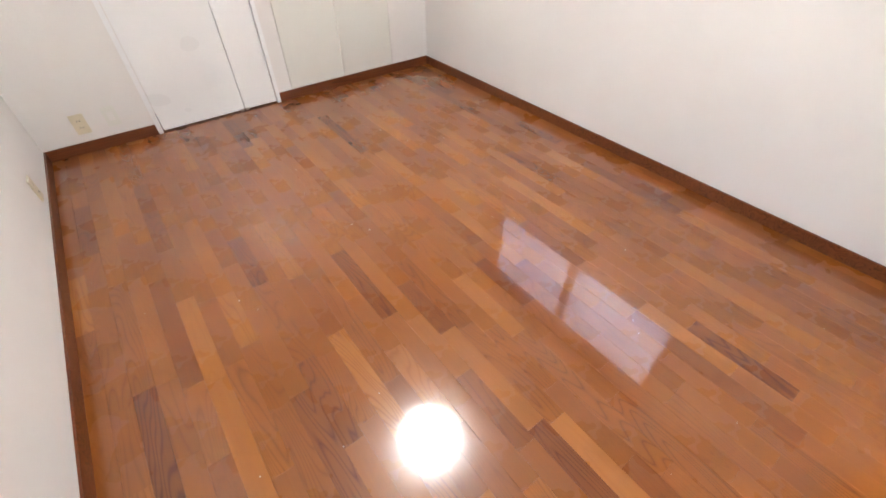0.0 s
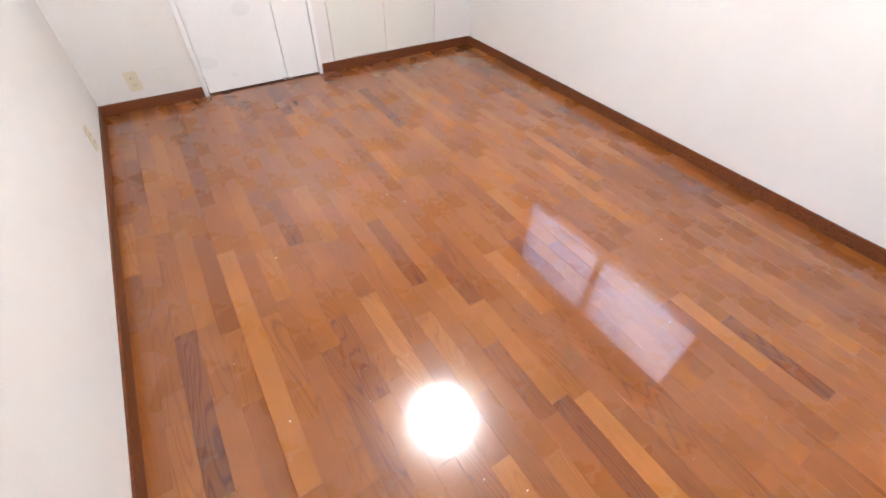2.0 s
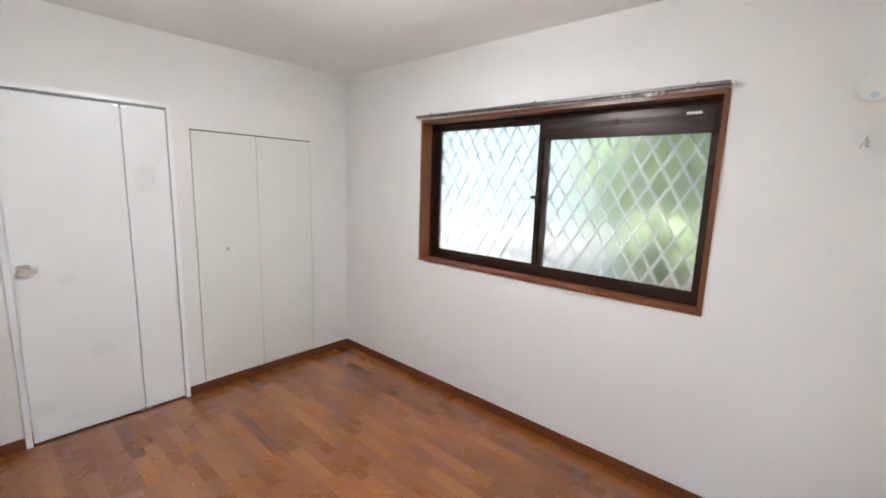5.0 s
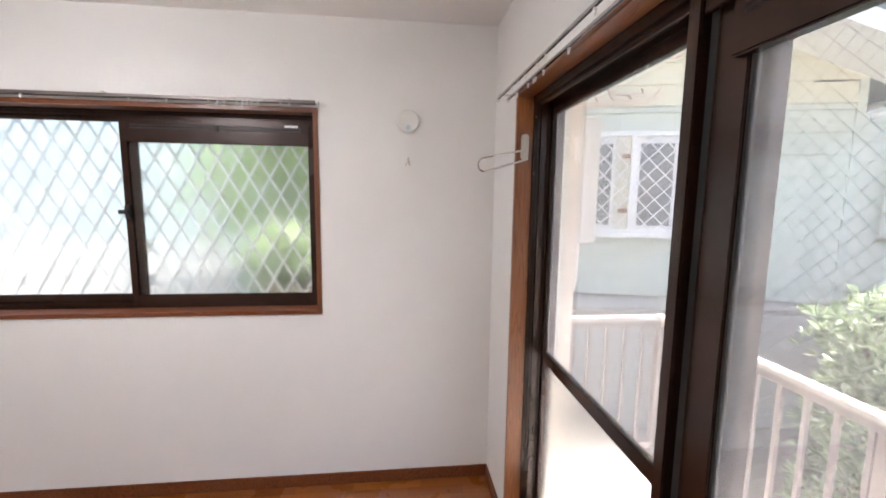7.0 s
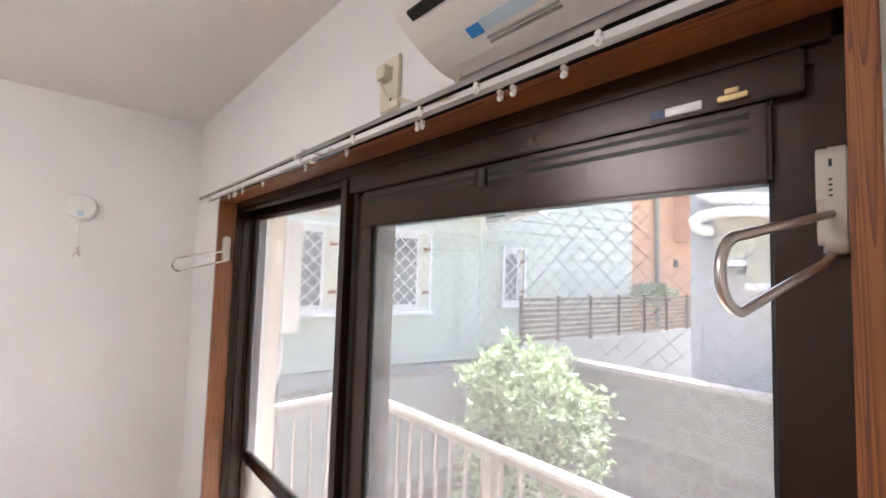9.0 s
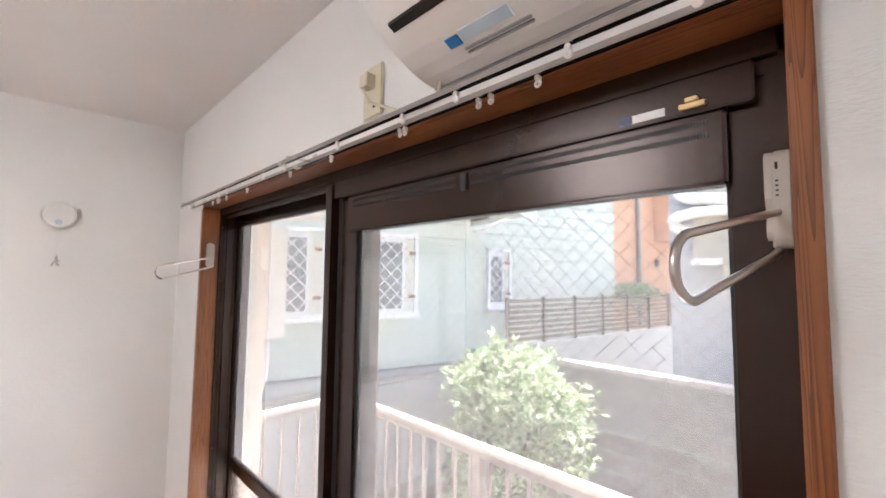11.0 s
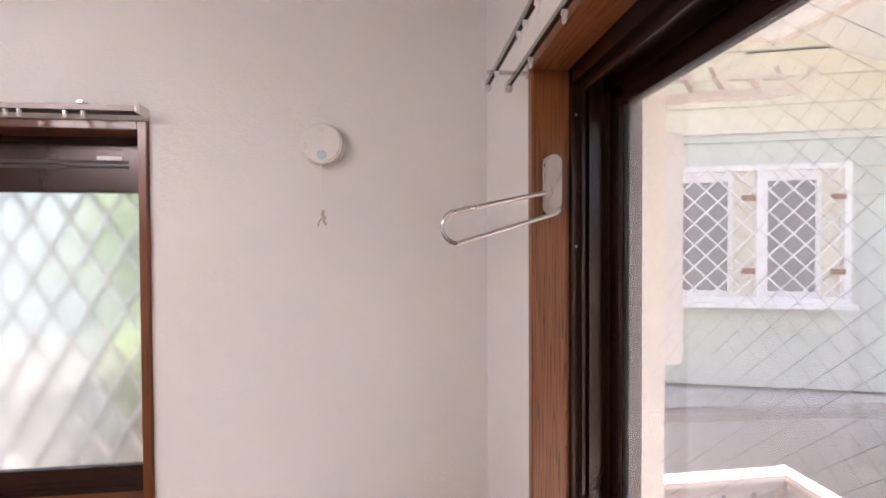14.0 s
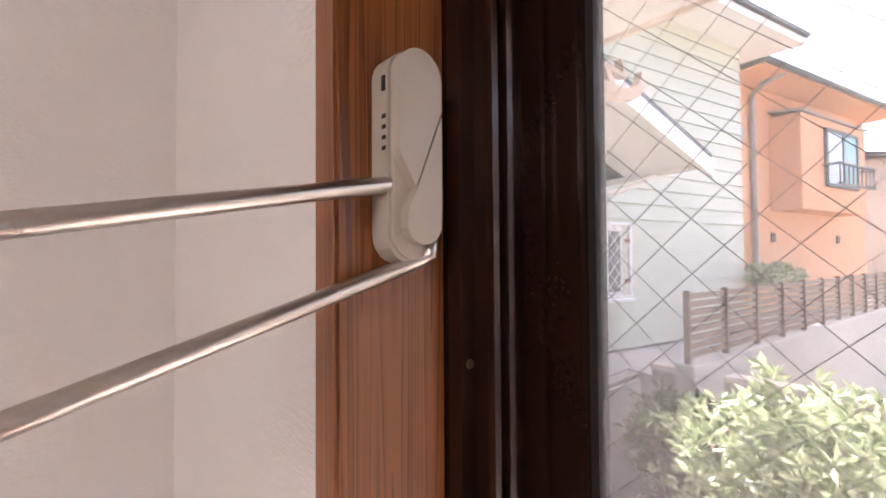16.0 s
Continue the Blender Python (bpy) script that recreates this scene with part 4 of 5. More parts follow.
while x > -1.55:
    part("baluster", box(x - 0.009, x + 0.009, RLY - 0.009, RLY + 0.009, 0.03, RTZ - 0.06), RAILING, railing)
    x -= 0.115
y = RLY + 0.115
while y < SO - 0.05:
    part("baluster", box(RLX - 0.009, RLX + 0.009, y - 0.009, y + 0.009, 0.03, RTZ - 0.06), RAILING, railing)
    y += 0.115

# ---- outdoors: the street's houses, turned against the room ----
NM = Matrix(((0.966, 0.26, 0, 3.38), (-0.26, 0.966, 0, -3.85), (0, 0, 1, 0), (0, 0, 0, 1)))
NB = 0.6                                          # foot of the siding


def siding(bm, face, at, u0, u1, z0, z1, board=0.196):
    """Lapped boards on a plane: face 'x' looks to -x, 'y' to -y; at: the plane's place."""
    z = z0
    while z < z1 - 0.001:
        top = min(z + board, z1)
        ring = [(at - 0.024, z + 0.015), (at, z + 0.015), (at, top), (at - 0.003, top)]
        a, b = [[bm.verts.new((p, u, h) if face == "x" else (u, p, h)) for p, h in ring] for u in (u0, u1)]
        for i in range(4):
            bm.faces.new((a[i], a[(i + 1) % 4], b[(i + 1) % 4], b[i]))
        bm.faces.new(a[::-1])
        bm.faces.new(b)
        z = top
    bmesh.ops.recalc_face_normals(bm, faces=bm.faces)
    return bm


def slab(points, thick):
    """A sloping slab: four corners and a thickness downwards."""
    bm = bmesh.new()
    top = [bm.verts.new(p) for p in points]
    under = [bm.verts.new((p[0], p[1], p[2] - thick)) for p in points]
    bm.faces.new(top)
    bm.faces.new(under[::-1])
    for i in range(4):
        bm.faces.new((top[i], under[i], under[(i + 1) % 4], top[(i + 1) % 4]))
    bmesh.ops.recalc_face_normals(bm, faces=bm.faces)
    return bm


neighbour = thing("neighbour_house", (4.0, -3.0, NB), "mint-green sided house with white lattice windows", "house")
RIDGE, FAR = 2.35, 5.12                             # ridge and far end of the gabled front part


def put(name, bm, mat, parent, label="", smooth=False):
    return part(name, in_wall(bm, NM), mat, parent, label, smooth)


front = siding(bmesh.new(), "x", 0, 0, 11.0, NB, 2.424)
siding(front, "y", 0, 0, 0.68, NB, 2.424)
put("wall", front, MINT, neighbour, "mint-green lapped siding")
gable = siding(bmesh.new(), "x", 0, 0, FAR, 2.424, 3.62)
siding(gable, "y", 0, 0, 0.68, 2.424, 2.8)
put("gable", gable, YELLOW, neighbour, "pale yellow lapped gable siding")
put("gable_core", boxes((0.003, 0.6, 1.4, 3.3, 2.6, 3.25), (0.003, 0.6, 0.4, 1.4, 2.6, 2.86)), YELLOW, neighbour)
put("corner_board", boxes((-0.022, 0.05, -0.022, 0.05, NB, 2.65)), MINT, neighbour)
put("core", boxes((0.004, 5, 0.004, FAR, NB, 2.6), (0.004, 5, FAR, 11.0, NB, 3.3), (0.684, 5, -3.8, 0.02, NB, 4.9)), MINT, neighbour)
rear = siding(bmesh.new(), "x", 0.68, -3.85, 0.0, NB, 4.9)
siding(rear, "y", -3.85, 0.68, 5, NB, 4.9)
put("rear_wall", rear, PALEMINT, neighbour, "pale lapped siding of the taller part")
EZ, SL = 2.56, 0.42                                # eave height and pitch of the front roof
roof = put("roof", slab([(-0.8, -0.42, EZ), (-0.8, RIDGE, EZ + SL * (RIDGE + 0.42)), (0.75, RIDGE, EZ + SL * (RIDGE + 0.42)), (0.75, -0.42, EZ)], 0.055), SLATE, neighbour, "dark slate gable roof")
put("roof_far_side", slab([(-0.8, RIDGE, EZ + SL * (RIDGE + 0.42)), (-0.8, FAR + 0.4, EZ), (4, FAR + 0.4, EZ), (4, RIDGE, EZ + SL * (RIDGE + 0.42))], 0.055), SLATE, neighbour)
put("fascia", slab([(-0.81, -0.42, EZ - 0.055), (-0.81, RIDGE, EZ - 0.055 + SL * (RIDGE + 0.42)), (-0.78, RIDGE, EZ - 0.055 + SL * (RIDGE + 0.42)), (-0.78, -0.42, EZ - 0.055)], 0.14), WHITE, roof, "white barge board")
put("fascia_far_side", slab([(-0.81, RIDGE, EZ - 0.055 + SL * (RIDGE + 0.42)), (-0.81, FAR + 0.4, EZ - 0.055), (-0.78, FAR + 0.4, EZ - 0.055), (-0.78, RIDGE, EZ - 0.055 + SL * (RIDGE + 0.42))], 0.14), WHITE, roof, "white barge board")
put("soffit", slab([(-0.78, -0.42, EZ - 0.058), (-0.78, RIDGE, EZ - 0.058 + SL * (RIDGE + 0.42)), (0.0, RIDGE, EZ - 0.058 + SL * (RIDGE + 0.42)), (0.0, -0.42, EZ - 0.058)], 0.02), WHITE, roof, "white soffit")
put("gutter", tube([(-0.78, -0.45, EZ - 0.06), (0.7, -0.45, EZ - 0.06)], 0.045, 10), WHITE, roof, "white gutter", True)
put("downpipe", tube([(-0.3, -0.45, EZ - 0.08), (-0.1, -0.2, EZ - 0.22), (-0.05, -0.05, EZ - 0.26)], 0.025, 8), WHITE, roof, "white gutter elbow", True)
put("tall_eave", slab([(0.1, -4.5, 4.95), (0.1, 0.4, 4.95), (5, 0.4, 5.4), (5, -4.5, 5.4)], 0.1), WHITE, neighbour, "white eave of the taller part")
put("tall_roof", slab([(0.05, -4.55, 5.02), (0.05, 0.45, 5.02), (5, 0.45, 6.0), (5, -4.55, 6.0)], 0.06), SLATE, neighbour, "dark roof of the taller part")


def lattice_window(y0, y1, z0, z1, x, leaves):
    """A window with a white frame and a crossed white grille before it."""
    w = put("window", boxes((x - 0.07, x, y0, y0 + 0.045, z0, z1), (x - 0.07, x, y1 - 0.045, y1, z0, z1), (x - 0.07, x, y0 + 0.045, y1 - 0.045, z0, z0 + 0.04), (x - 0.07, x, y0 + 0.045, y1 - 0.045, z1 - 0.04, z1), bevel=0.004), WHITE, neighbour, "white framed window with a lattice grille")
    put("sill", box(x - 0.11, x, y0 - 0.02, y1 + 0.02, z0 - 0.035, z0, 0.004), WHITE, w)
    step = (y1 - y0) / leaves
    for k in range(leaves):
        a, b = y0 + k * step + 0.03, y0 + (k + 1) * step - 0.03
        if k:
            put("mullion", box(x - 0.072, x - 0.004, a - 0.06, a, z0 + 0.04, z1 - 0.04, 0.004), WHITE, w)
        put("pane", box(x - 0.022, x - 0.012, a, b, z0 + 0.04, z1 - 0.04), DARKPANE, w, "window pane greyed for sky reflection")
        split = a + (b - a) * 0.27
        put("inner_frame", boxes((x - 0.034, x - 0.022, split, split + 0.03, z0 + 0.04, z1 - 0.04), (x - 0.034, x - 0.022, b - 0.03, b, z0 + 0.04, z1 - 0.04), (x - 0.034, x - 0.022, split, b, z1 - 0.11, z1 - 0.04), (x - 0.034, x - 0.022, split, b, z0 + 0.04, z0 + 0.08)), WHITE, w, "white inner sash frame")
        put("shutter", box(x - 0.03, x - 0.0225, a, split, z0 + 0.04, z1 - 0.04), YELLOW, w, "pale cream fixed strip beside the pane")
        net = wire_net(a, b, z0 + 0.04, z1 - 0.04, 0, 0.155, 0.013)
        bmesh.ops.transform(net, matrix=Matrix(((0, 1, 0, x - 0.066), (1, 0, 0, 0), (0, 0, 1, 0), (0, 0, 0, 1))), verts=net.verts)
        put("lattice", net, WHITE, w, "white crossed lattice grille")
        for z in (z0 + (z1 - z0) * 0.23, z0 + (z1 - z0) * 0.76):
            put("hinge", box(x - 0.075, x - 0.055, a + 0.01, a + 0.09, z - 0.02, z + 0.02), CASING, w, "small rusty hinge")


lattice_window(0.78, 2.46, 1.225, 2.2, -0.016, 3)
lattice_window(-1.24, -0.78, 1.22, 2.13, 0.664, 1)
orange = thing("orange_house", (2.4, -11.5, 0.5), "orange rendered house with a slate roof and bay window", "house")
put("wall", box(1.35, 7, -10.7, -4.4, 0.5, 5.0), ORANGE, orange)
put("roof", slab([(0.68, -10.9, 5.06), (0.68, -4.7, 5.0), (7, -4.7, 7.2), (7, -10.9, 7.2)], 0.07), SLATE, orange, "dark slate roof")
put("eave_underside", slab([(0.74, -10.8, 4.985), (0.74, -4.75, 4.925), (1.35, -4.75, 4.925), (1.35, -10.8, 4.985)], 0.03), ORANGE, orange)
put("gutter", tube([(0.68, -10.9, 5.0), (0.68, -4.7, 4.95)], 0.05, 8), SLATE, orange, "dark gutter", True)
put("bay", box(0.85, 1.35, -9.1, -6.22, 2.58, 4.38, 0.015), ORANGE, orange)
put("bay_roof", slab([(0.8, -9.15, 4.42), (0.8, -6.17, 4.42), (1.35, -6.17, 4.52), (1.35, -9.15, 4.52)], 0.035), CONCRETE, orange)
bay_win = put("window", boxes((0.8, 0.852, -7.22, -7.15, 3.06, 4.2), (0.8, 0.852, -8.62, -8.55, 3.06, 4.2), (0.8, 0.852, -7.95, -7.88, 3.06, 4.2), (0.8, 0.852, -8.62, -7.15, 4.14, 4.2), (0.8, 0.852, -8.62, -7.15, 3.06, 3.12)), SLATE, orange, "dark framed window")
put("pane", box(0.815, 0.848, -8.56, -7.94, 3.1, 4.16), TEAL, bay_win, "teal curtained pane")
put("pane", box(0.815, 0.848, -7.89, -7.2, 3.1, 4.16), PALEBLUE, bay_win, "pale curtained pane")
rail_bm = boxes((0.58, 0.62, -8.72, -7.05, 3.44, 3.48), (0.58, 0.62, -8.72, -7.05, 3.06, 3.1), (0.58, 0.85, -8.72, -8.68, 3.44, 3.48), (0.58, 0.85, -7.09, -7.05, 3.44, 3.48))
for k in range(9):
    add_box(rail_bm, 0.59, 0.61, -8.7 + k * 0.2, -8.68 + k * 0.2, 3.08, 3.46)
put("balcony_rail", rail_bm, SLATE, bay_win, "dark window rail")
put("downpipe", tube([(1.29, -5.52, 0.6), (1.29, -5.52, 4.7), (1.1, -5.52, 4.86), (0.75, -5.52, 4.93)], 0.05, 8), GREYINK, orange, "grey downpipe", True)
put("vent_hole", boxes((1.33, 1.352, -6.35, -6.2, 1.98, 2.16), (1.33, 1.352, -9.2, -9.05, 1.98, 2.16)), BLACK, orange, "small dark vents")
put("lamp", disc((1.35, -4.95, 3.9), (-1, 0, 0), 0.16, 0.12, 16), GREYINK, orange, "round grey wall lamp", True)
far_house = thing("far_house", (0.0, -22, 0), "pale blue-grey house with a dark roof in the distance", "house")
put("wall", box(1.6, 9, -24, -14, 0, 4.6), CONCRETE, far_house)
put("roof", slab([(1.0, -24.5, 4.5), (1.0, -13.5, 4.5), (9, -13.5, 6.4), (9, -24.5, 6.4)], 0.12), SLATE, far_house)


# ---- outdoors: walls and fence ----
def block_wall(name, m, length, thick, z0, z1, label, wide=0.63, high=0.32, cap=WHITE):
    """A wall of concrete blocks with recessed joints, along its own x from m."""
    wall = thing(name, (m @ Vector((length / 2, 0, z0))), label, "block wall")
    part("mortar", in_wall(box(0, length, 0.003, thick - 0.003, z0, z1 - 0.004), m), CONCRETE, wall, "pale recessed mortar")
    z, row = z1 - high, 0
    while z > z0 - high + 0.01:
        u = -wide / 2 if row % 2 else 0.0
        while u < length:
            a, b = max(u, 0) + 0.006, min(u + wide, length) - 0.006
            if b - a > 0.05:
                part("block", in_wall(box(a, b, 0, thick, max(z, z0) + 0.006, z + high - 0.006, 0.003), m), BLOCK, wall)
            u += wide
        z -= high
        row += 1
    part("coping", in_wall(box(-0.01, length + 0.01, -0.015, thick + 0.015, z1, z1 + 0.045, 0.006), m), cap, wall, "concrete coping")
    return wall


ret = Matrix.Translation((3.62, -0.2, 0)) @ pose(0, 0, 0, 0, 0, -94.0)
block_wall("retaining_wall", ret, 4.1, -0.14, GZ, 0.535, "stained grey block wall below the neighbour's siding", cap=BLOCK)
ground_bm = bmesh.new()
vs = [ground_bm.verts.new(p) for p in ((3.66, 4, NB - 0.02), (3.36, -4.4, NB - 0.02), (2.66, -4.4, 0.5), (-1, -26, 0.5), (40, -26, 0.5), (40, 4, NB - 0.02))]
ground_bm.faces.new(vs)
ext = bmesh.ops.extrude_face_region(ground_bm, geom=list(ground_bm.faces))["geom"]
bmesh.ops.translate(ground_bm, verts=[v for v in ext if isinstance(v, bmesh.types.BMVert)], vec=(0, 0, -1.6))
bmesh.ops.recalc_face_normals(ground_bm, faces=ground_bm.faces)
structure("raised_ground", ground_bm, CONCRETE, "raised pale concrete ground under the street's houses", "ground")
gw = Matrix.Translation((-2.2, -4.19, 0))
block_wall("garden_wall", gw, 5.2, 0.14, GZ, 0.71, "grey block garden wall with a pale coping", 0.4, 0.2, RAILTOP)

fence = thing("slat_fence", (2.2, -6, 0.9), "weathered brown slat fence on a concrete wall", "fence")
fm = Matrix.Translation((2.58, -3.62, 0)) @ pose(0, 0, 0, 0, 0, -99.1)
flen = 7.6
for k in range(13):
    u = min(k * 0.63, flen)
    part("post", in_wall(box(u - 0.018, u + 0.018, -0.03, 0.016, 0.9, 1.455, 0.003), fm), FENCE, fence)
for k in range(8):
    part("slat", in_wall(box(0, flen, -0.012, 0.012, 0.94 + k * 0.064, 0.94 + k * 0.064 + 0.042, 0.002), fm), FENCE, fence)
structure("fence_wall", in_wall(box(-0.05, flen, -0.07, 0.07, GZ, 0.9, 0.008), fm), CONCRETE, "stained pale concrete wall under the slat fence", "wall")

# ---- outdoors: the annex beside the gate ----
annex = thing("annex", (0.4, -4.8, GZ), "pale grey annex wall with a beige upper part", "annex")
boards = boxes((-2.5, 1.06, -6.2, -4.712, GZ, 3.5))
z = GZ
while z < 3.4:
    add_box(boards, -2.5, 1.06, -4.712, -4.7, z + 0.004, z + 0.108)
    z += 0.112
part("lower_wall", boards, GREYSIDE, annex, "pale blue-grey ribbed siding")
part("corner_post", box(1.06, 1.165, -4.83, -4.69, GZ, 3.5, 0.006), GREYSIDE, annex, "pale blue-grey corner post")
for x1, y1, z0, z1 in ((0.9, -4.52, 1.9, 3.4), (0.62, -4.40, 1.68, 1.9)):
    part("upper_wall", box(-2.5, x1, -4.699, y1, z0, z1, 0.006), TAN, annex, "beige boxed-out upper part")
    part("drip_edge", box(-2.5, x1 + 0.015, -4.699, y1 + 0.02, z0 - 0.065, z0, 0.006), WHITE, annex, "white lower edge")
# no hole here: a dark box on the siding imitates the shaded hollow
part("shade_box", box(0.905, 1.05, -4.699, -4.66, 2.2, 2.66, 0.004), GREYINK, annex, "dark box standing in for shade behind the pipes")
ducts = thing("pipe_bundle", (0.8, -4.5, 1.79), "white insulated pipe bundle bent along the annex", "pipe bundle")
part("pipe", tube([(0.93, -4.56, 2.2), (1.0, -4.52, 2.2), (1.05, -4.48, 2.23), (1.06, -4.45, 2.29), (1.0, -4.43, 2.33), (0.85, -4.43, 2.36), (0.6, -4.43, 2.36), (0.2, -4.43, 2.27)], 0.055, 12), PLASTIC, ducts, "", True)
part("pipe", tube([(1.03, -4.6, 2.62), (1.0, -4.5, 2.57), (0.9, -4.45, 2.51), (0.6, -4.44, 2.47), (0.1, -4.44, 2.4)], 0.06, 12), PLASTIC, ducts, "", True)


# ---- plants ----
def leaf_cloud(name, centre, radii, count, size, mat, parent, label, holes=6):
    """Many small folded leaves in sprays at twig ends, with gaps and an uneven outline."""
    rnd = random.Random(len(name) + count)
    verts, faces = [], []
    gaps = [(Vector((rnd.uniform(-1, 1), rnd.uniform(-1, 1), rnd.uniform(-0.8, 1))), rnd.uniform(0.16, 0.3)) for _ in range(holes)]
    made = 0
    while made < count:
        d = Vector((rnd.gauss(0, 1), rnd.gauss(0, 1), rnd.gauss(0, 1))).normalized()
        lump = 0.78 + 0.5 * noise.noise(d * 2.4 + Vector(centre))
        p = d * lump * (rnd.random() ** 0.3)
        if any((p - g).length < r for g, r in gaps):
            continue
        tip = Vector(centre) + Vector((p.x * radii[0], p.y * radii[1], p.z * radii[2]))
        axis = (d * 0.7 + Vector((rnd.uniform(-0.6, 0.6), rnd.uniform(-0.6, 0.6), rnd.uniform(0.0, 0.9)))).normalized()
        for k in range(8):
            out = (axis * 0.55 + Vector((rnd.uniform(-1, 1), rnd.uniform(-1, 1), rnd.uniform(-0.7, 0.7)))).normalized()
            side = (Matrix.Rotation(rnd.uniform(0, 6.28), 3, out) @ out.orthogonal().normalized()) * size * 0.19
            up = out.cross(side).normalized() * size * 0.09
            a, long = tip + out * size * 0.12, size * rnd.uniform(0.75, 1.3)
            i = len(verts)
            verts += [a, a + out * long * 0.5 + side + up, a + out * long, a + out * long * 0.5 - side + up, a + out * long * 0.5]
            faces += [(i, i + 1, i + 4), (i + 1, i + 2, i + 4), (i, i + 4, i + 3), (i + 4, i + 2, i + 3)]
        made += 1
    data = bpy.data.meshes.new(name)
    origin = ORIGIN[parent.name]
    data.from_pydata([v - origin for v in verts], [], faces)
    data.materials.append(mat)
    ob = new(name, data)
    ob.parent = parent
    return tagged(ob, label, "", "", "stuff")


def shrub(at, top, spread, label, sprays, size, mat):
    x, y, z = at
    plant = thing("garden_shrub", at, label, "shrub")
    stems = bmesh.new()
    for k in range(8):
        a = 6.28 * k / 8
        tube([(x + 0.03 * math.cos(a), y + 0.03 * math.sin(a), z), (x + 0.25 * spread * math.cos(a), y + 0.25 * spread * math.sin(a), z + (top - z) * 0.4), (x + 0.6 * spread * math.cos(a + 0.4), y + 0.55 * spread * math.sin(a + 0.4), z + (top - z) * 0.78)], 0.012, 6, stems)
    part("trunk", stems, BARK, plant, "thin brown branching stems", True)
    return plant


bush = shrub((1.78, -2.6, GZ), 1.18, 0.62, "sunlit yellow-green evergreen garden shrub", 0, 0, LEAF)
leaf_cloud("crown", (1.78, -2.6, 0.58), (0.72, 0.6, 0.66), 950, 0.072, LEAF, bush, "small glossy yellow-green leaves", 16)
leaf_cloud("lower_leaves", (1.75, -2.4, -0.1), (0.6, 0.45, 0.4), 280, 0.07, LEAF, bush, "sparse lower leaves")
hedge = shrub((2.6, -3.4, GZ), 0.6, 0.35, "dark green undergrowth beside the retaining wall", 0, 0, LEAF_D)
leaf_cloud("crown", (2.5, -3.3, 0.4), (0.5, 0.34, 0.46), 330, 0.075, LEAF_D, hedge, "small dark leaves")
verge = thing("verge_plants", (3.2, -9.2, 0.5), "low yellow-green verge plants before the orange house", "plants")
leaf_cloud("crown", (2.75, -7.9, 1.42), (0.45, 0.6, 0.24), 300, 0.07, LEAF, verge, "small yellow-green leaves")

# ---- beyond the east window ----
grille = thing("window_grille", (E + 0.225, 1.57, 0.95), "slanting metal lattice grille outside the frosted window", "grille")
gm = Matrix(((0, 1, 0, E + 0.212), (1, 0, 0, 0), (0, 0, 1, 0), (0, 0, 0, 1)))
net = wire_net(EY0 - 0.05, EY1 + 0.05, 0, (EZ1 - EZ0 + 0.1) / 1.75, 0, 0.105, 0.012)
for v in net.verts:
    v.co.z = EZ0 - 0.05 + v.co.z * 1.75
part("lattice", in_wall(net, gm), WHITE, grille)
part("grille_frame", boxes((E + 0.215, E + 0.235, EY0 - 0.07, EY0 - 0.05, EZ0 - 0.07, EZ1 + 0.07), (E + 0.215, E + 0.235, EY1 + 0.05, EY1 + 0.07, EZ0 - 0.07, EZ1 + 0.07), (E + 0.16, E + 0.235, EY0 - 0.07, EY1 + 0.07, EZ0 - 0.07, EZ0 - 0.05), (E + 0.16, E + 0.235, EY0 - 0.07, EY1 + 0.07, EZ1 + 0.05, EZ1 + 0.07)), BRONZE_L, grille)

east_fence = thing("white_slat_fence", (3.1, 2.4, GZ), "low white slat fence outside the frosted window", "fence")
for k in range(17):
    y = 1.45 + k * 0.12
    part("slat", box(3.0, 3.02, y, y + 0.085, GZ, 1.22, 0.003), WHITE, east_fence)
part("cross_rail", boxes((3.02, 3.05, 1.4, 3.5, 1.0, 1.06), (3.02, 3.05, 1.4, 3.5, -0.1, -0.04)), WHITE, east_fence)
side_shrub = shrub((3.3, 0.55, GZ), 2.0, 0.6, "tall green shrub outside the frosted window", 0, 0, LEAF)
# crown in the lightened leaf colour that stands in for sun
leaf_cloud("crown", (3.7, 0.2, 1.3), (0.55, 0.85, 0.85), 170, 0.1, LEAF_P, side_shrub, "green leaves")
inner_shrub = shrub((2.95, 1.0, GZ), 1.4, 0.3, "darker shrub against the window grille", 0, 0, LEAF_D)
leaf_cloud("crown", (3.15, 1.05, 1.05), (0.24, 0.4, 0.42), 190, 0.08, LEAF, inner_shrub, "dark green leaves")
far_tree = thing("garden_tree", (4.2, 1.3, GZ), "green tree beyond the side passage, crown paled as if sunlit", "tree")
part("trunk", tube([(4.2, 1.3, GZ), (4.15, 1.35, 1.0), (4.2, 1.35, 2.0)], 0.06, 8), BARK, far_tree, "", True)
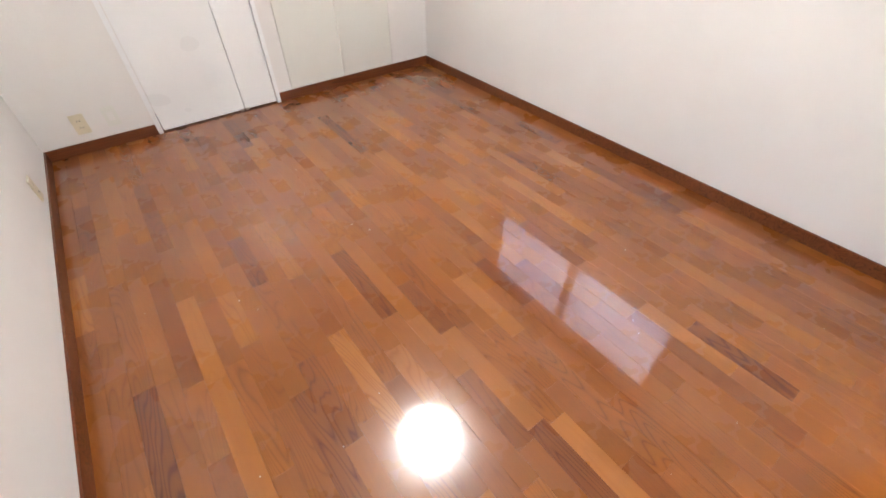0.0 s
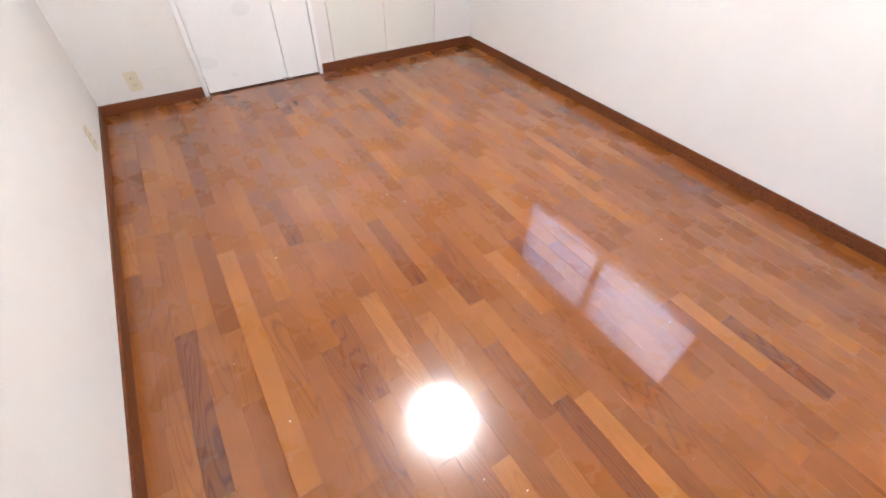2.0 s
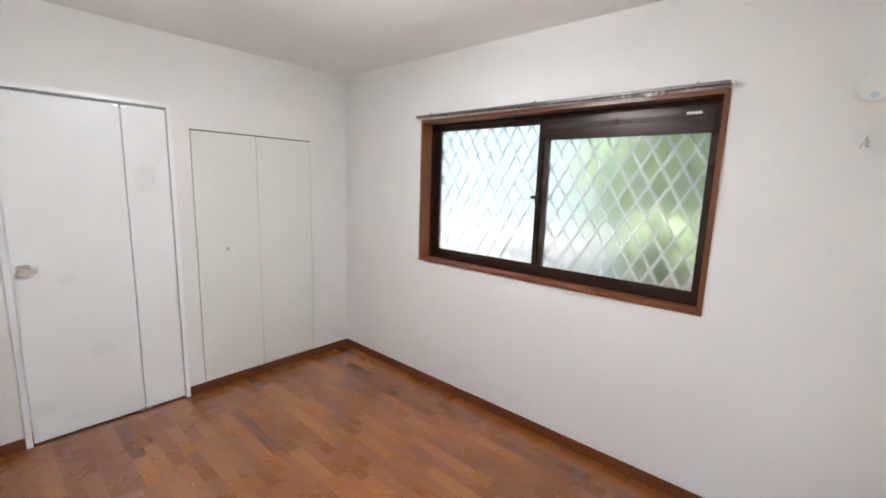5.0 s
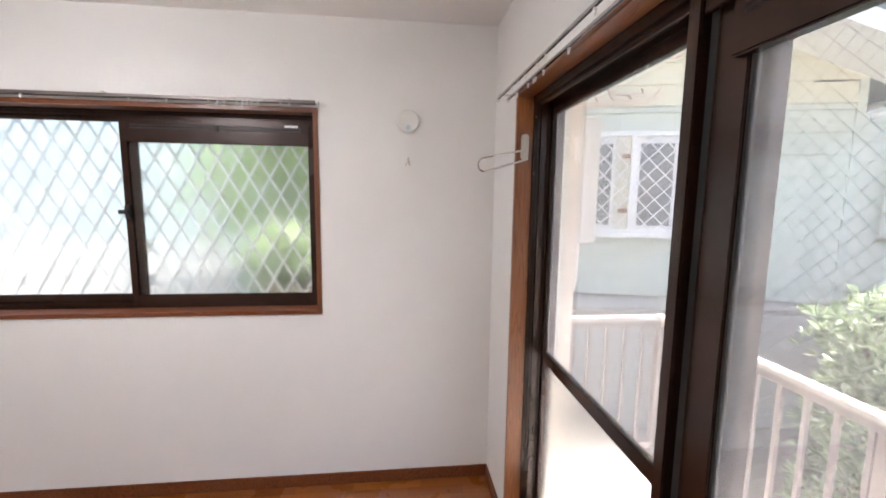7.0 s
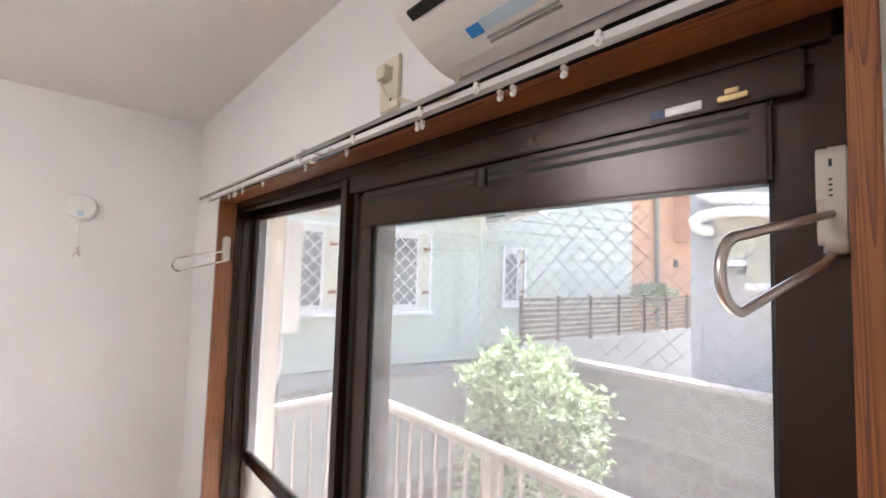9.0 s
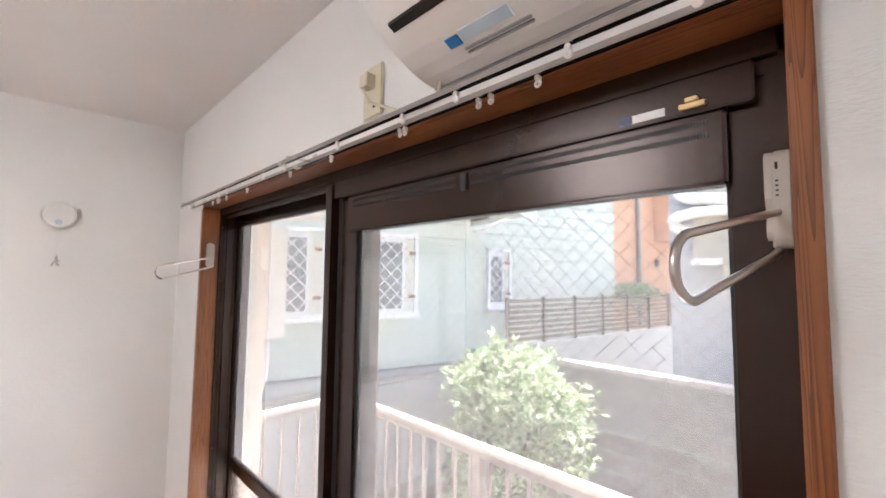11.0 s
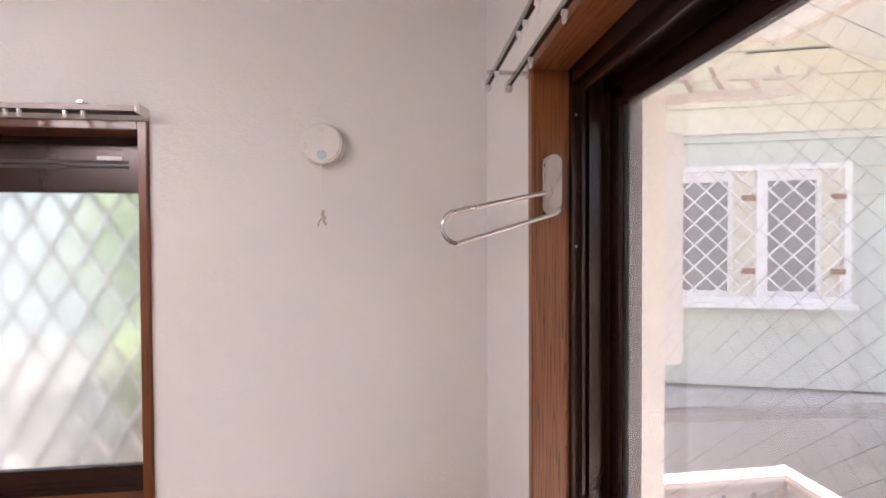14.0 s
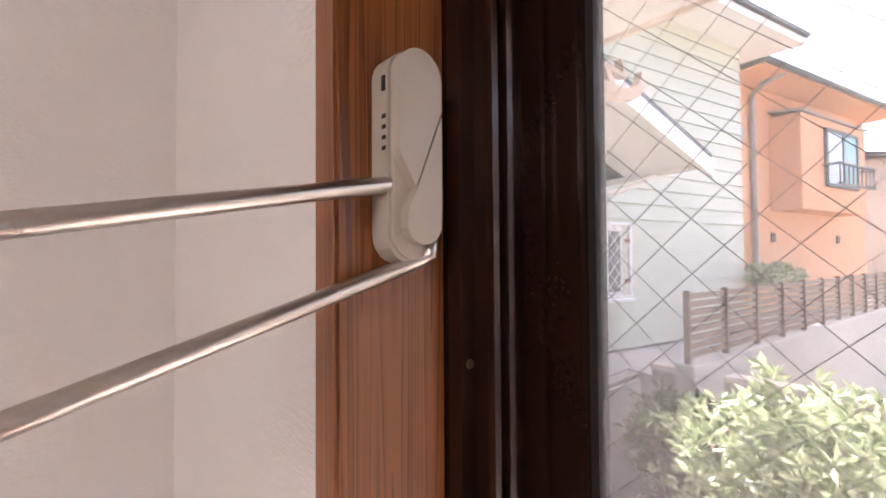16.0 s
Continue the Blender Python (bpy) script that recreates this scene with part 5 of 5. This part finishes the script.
leaf_cloud("crown", (4.15, 1.55, 1.75), (0.45, 0.85, 1.05), 230, 0.12, LEAF_P, far_tree, "green leaves paled to look sunlit")

# ---- floor strips ----
rnd = random.Random(7)
STRIP = 0.0683
floor_ob = bpy.data.objects["floor"]
shared = {}
rest = bmesh.new()
count, x = 0, W
while x < E - 0.001:
    x1 = min(x + STRIP, E)
    y = S - 0.04 - rnd.random() * 0.3
    while y < N + 0.1:
        length = rnd.choice((0.30, 0.30, 0.36, 0.45, 0.6))
        a, b = max(y, S - 0.04), min(y + length, N + 0.1)
        if b - a > 0.03:
            whole = abs(b - a - length) < 1e-6 and x1 - x > STRIP - 1e-6
            near = x > -0.5 and x < 1.9 and b > 0.3 and a < 2.75
            if near and count < 300:
                key = round(b - a, 4) if whole else None
                data = shared.get(key) if key else None
                if data is None:
                    bm = box(0.0002, x1 - x - 0.0002, 0.0001, b - a - 0.0001, -0.0115, 0, 0.0004)
                    data = bpy.data.meshes.new("strip")
                    bm.to_mesh(data)
                    bm.free()
                    data.materials.append(FLOORWOOD)
                    if key:
                        shared[key] = data
                ob = new("strip", data)
                ob.location = (x, a, 0)
                ob.parent = floor_ob
                count += 1
            else:
                add_box(rest, x + 0.0002, x1 - 0.0002, a + 0.0001, b - 0.0001, -0.0115, 0)
        y += length
    x = x1
other = part("strips", rest, FLOORWOOD_REST, floor_ob, "orange-brown oak strips along the walls", kind="stuff")

# ---- specks of plaster dust left on the floor ----
specks = bmesh.new()
for k in range(70):
    p = Vector((rnd.uniform(W + 0.05, E - 0.05), rnd.uniform(0.2, N - 0.1), 0.0008))
    bmesh.ops.create_icosphere(specks, subdivisions=1, radius=rnd.choice((0.0012, 0.0015, 0.002, 0.0032)), matrix=Matrix.Translation(p) @ Matrix.Rotation(rnd.uniform(0, 3), 4, "Z") @ Matrix.Diagonal((1, rnd.uniform(0.5, 1), 0.45, 1)))
tagged(part("dust_specks", specks, PLASTIC), "tiny white plaster specks scattered on the oak floor", "dust", "", "stuff")
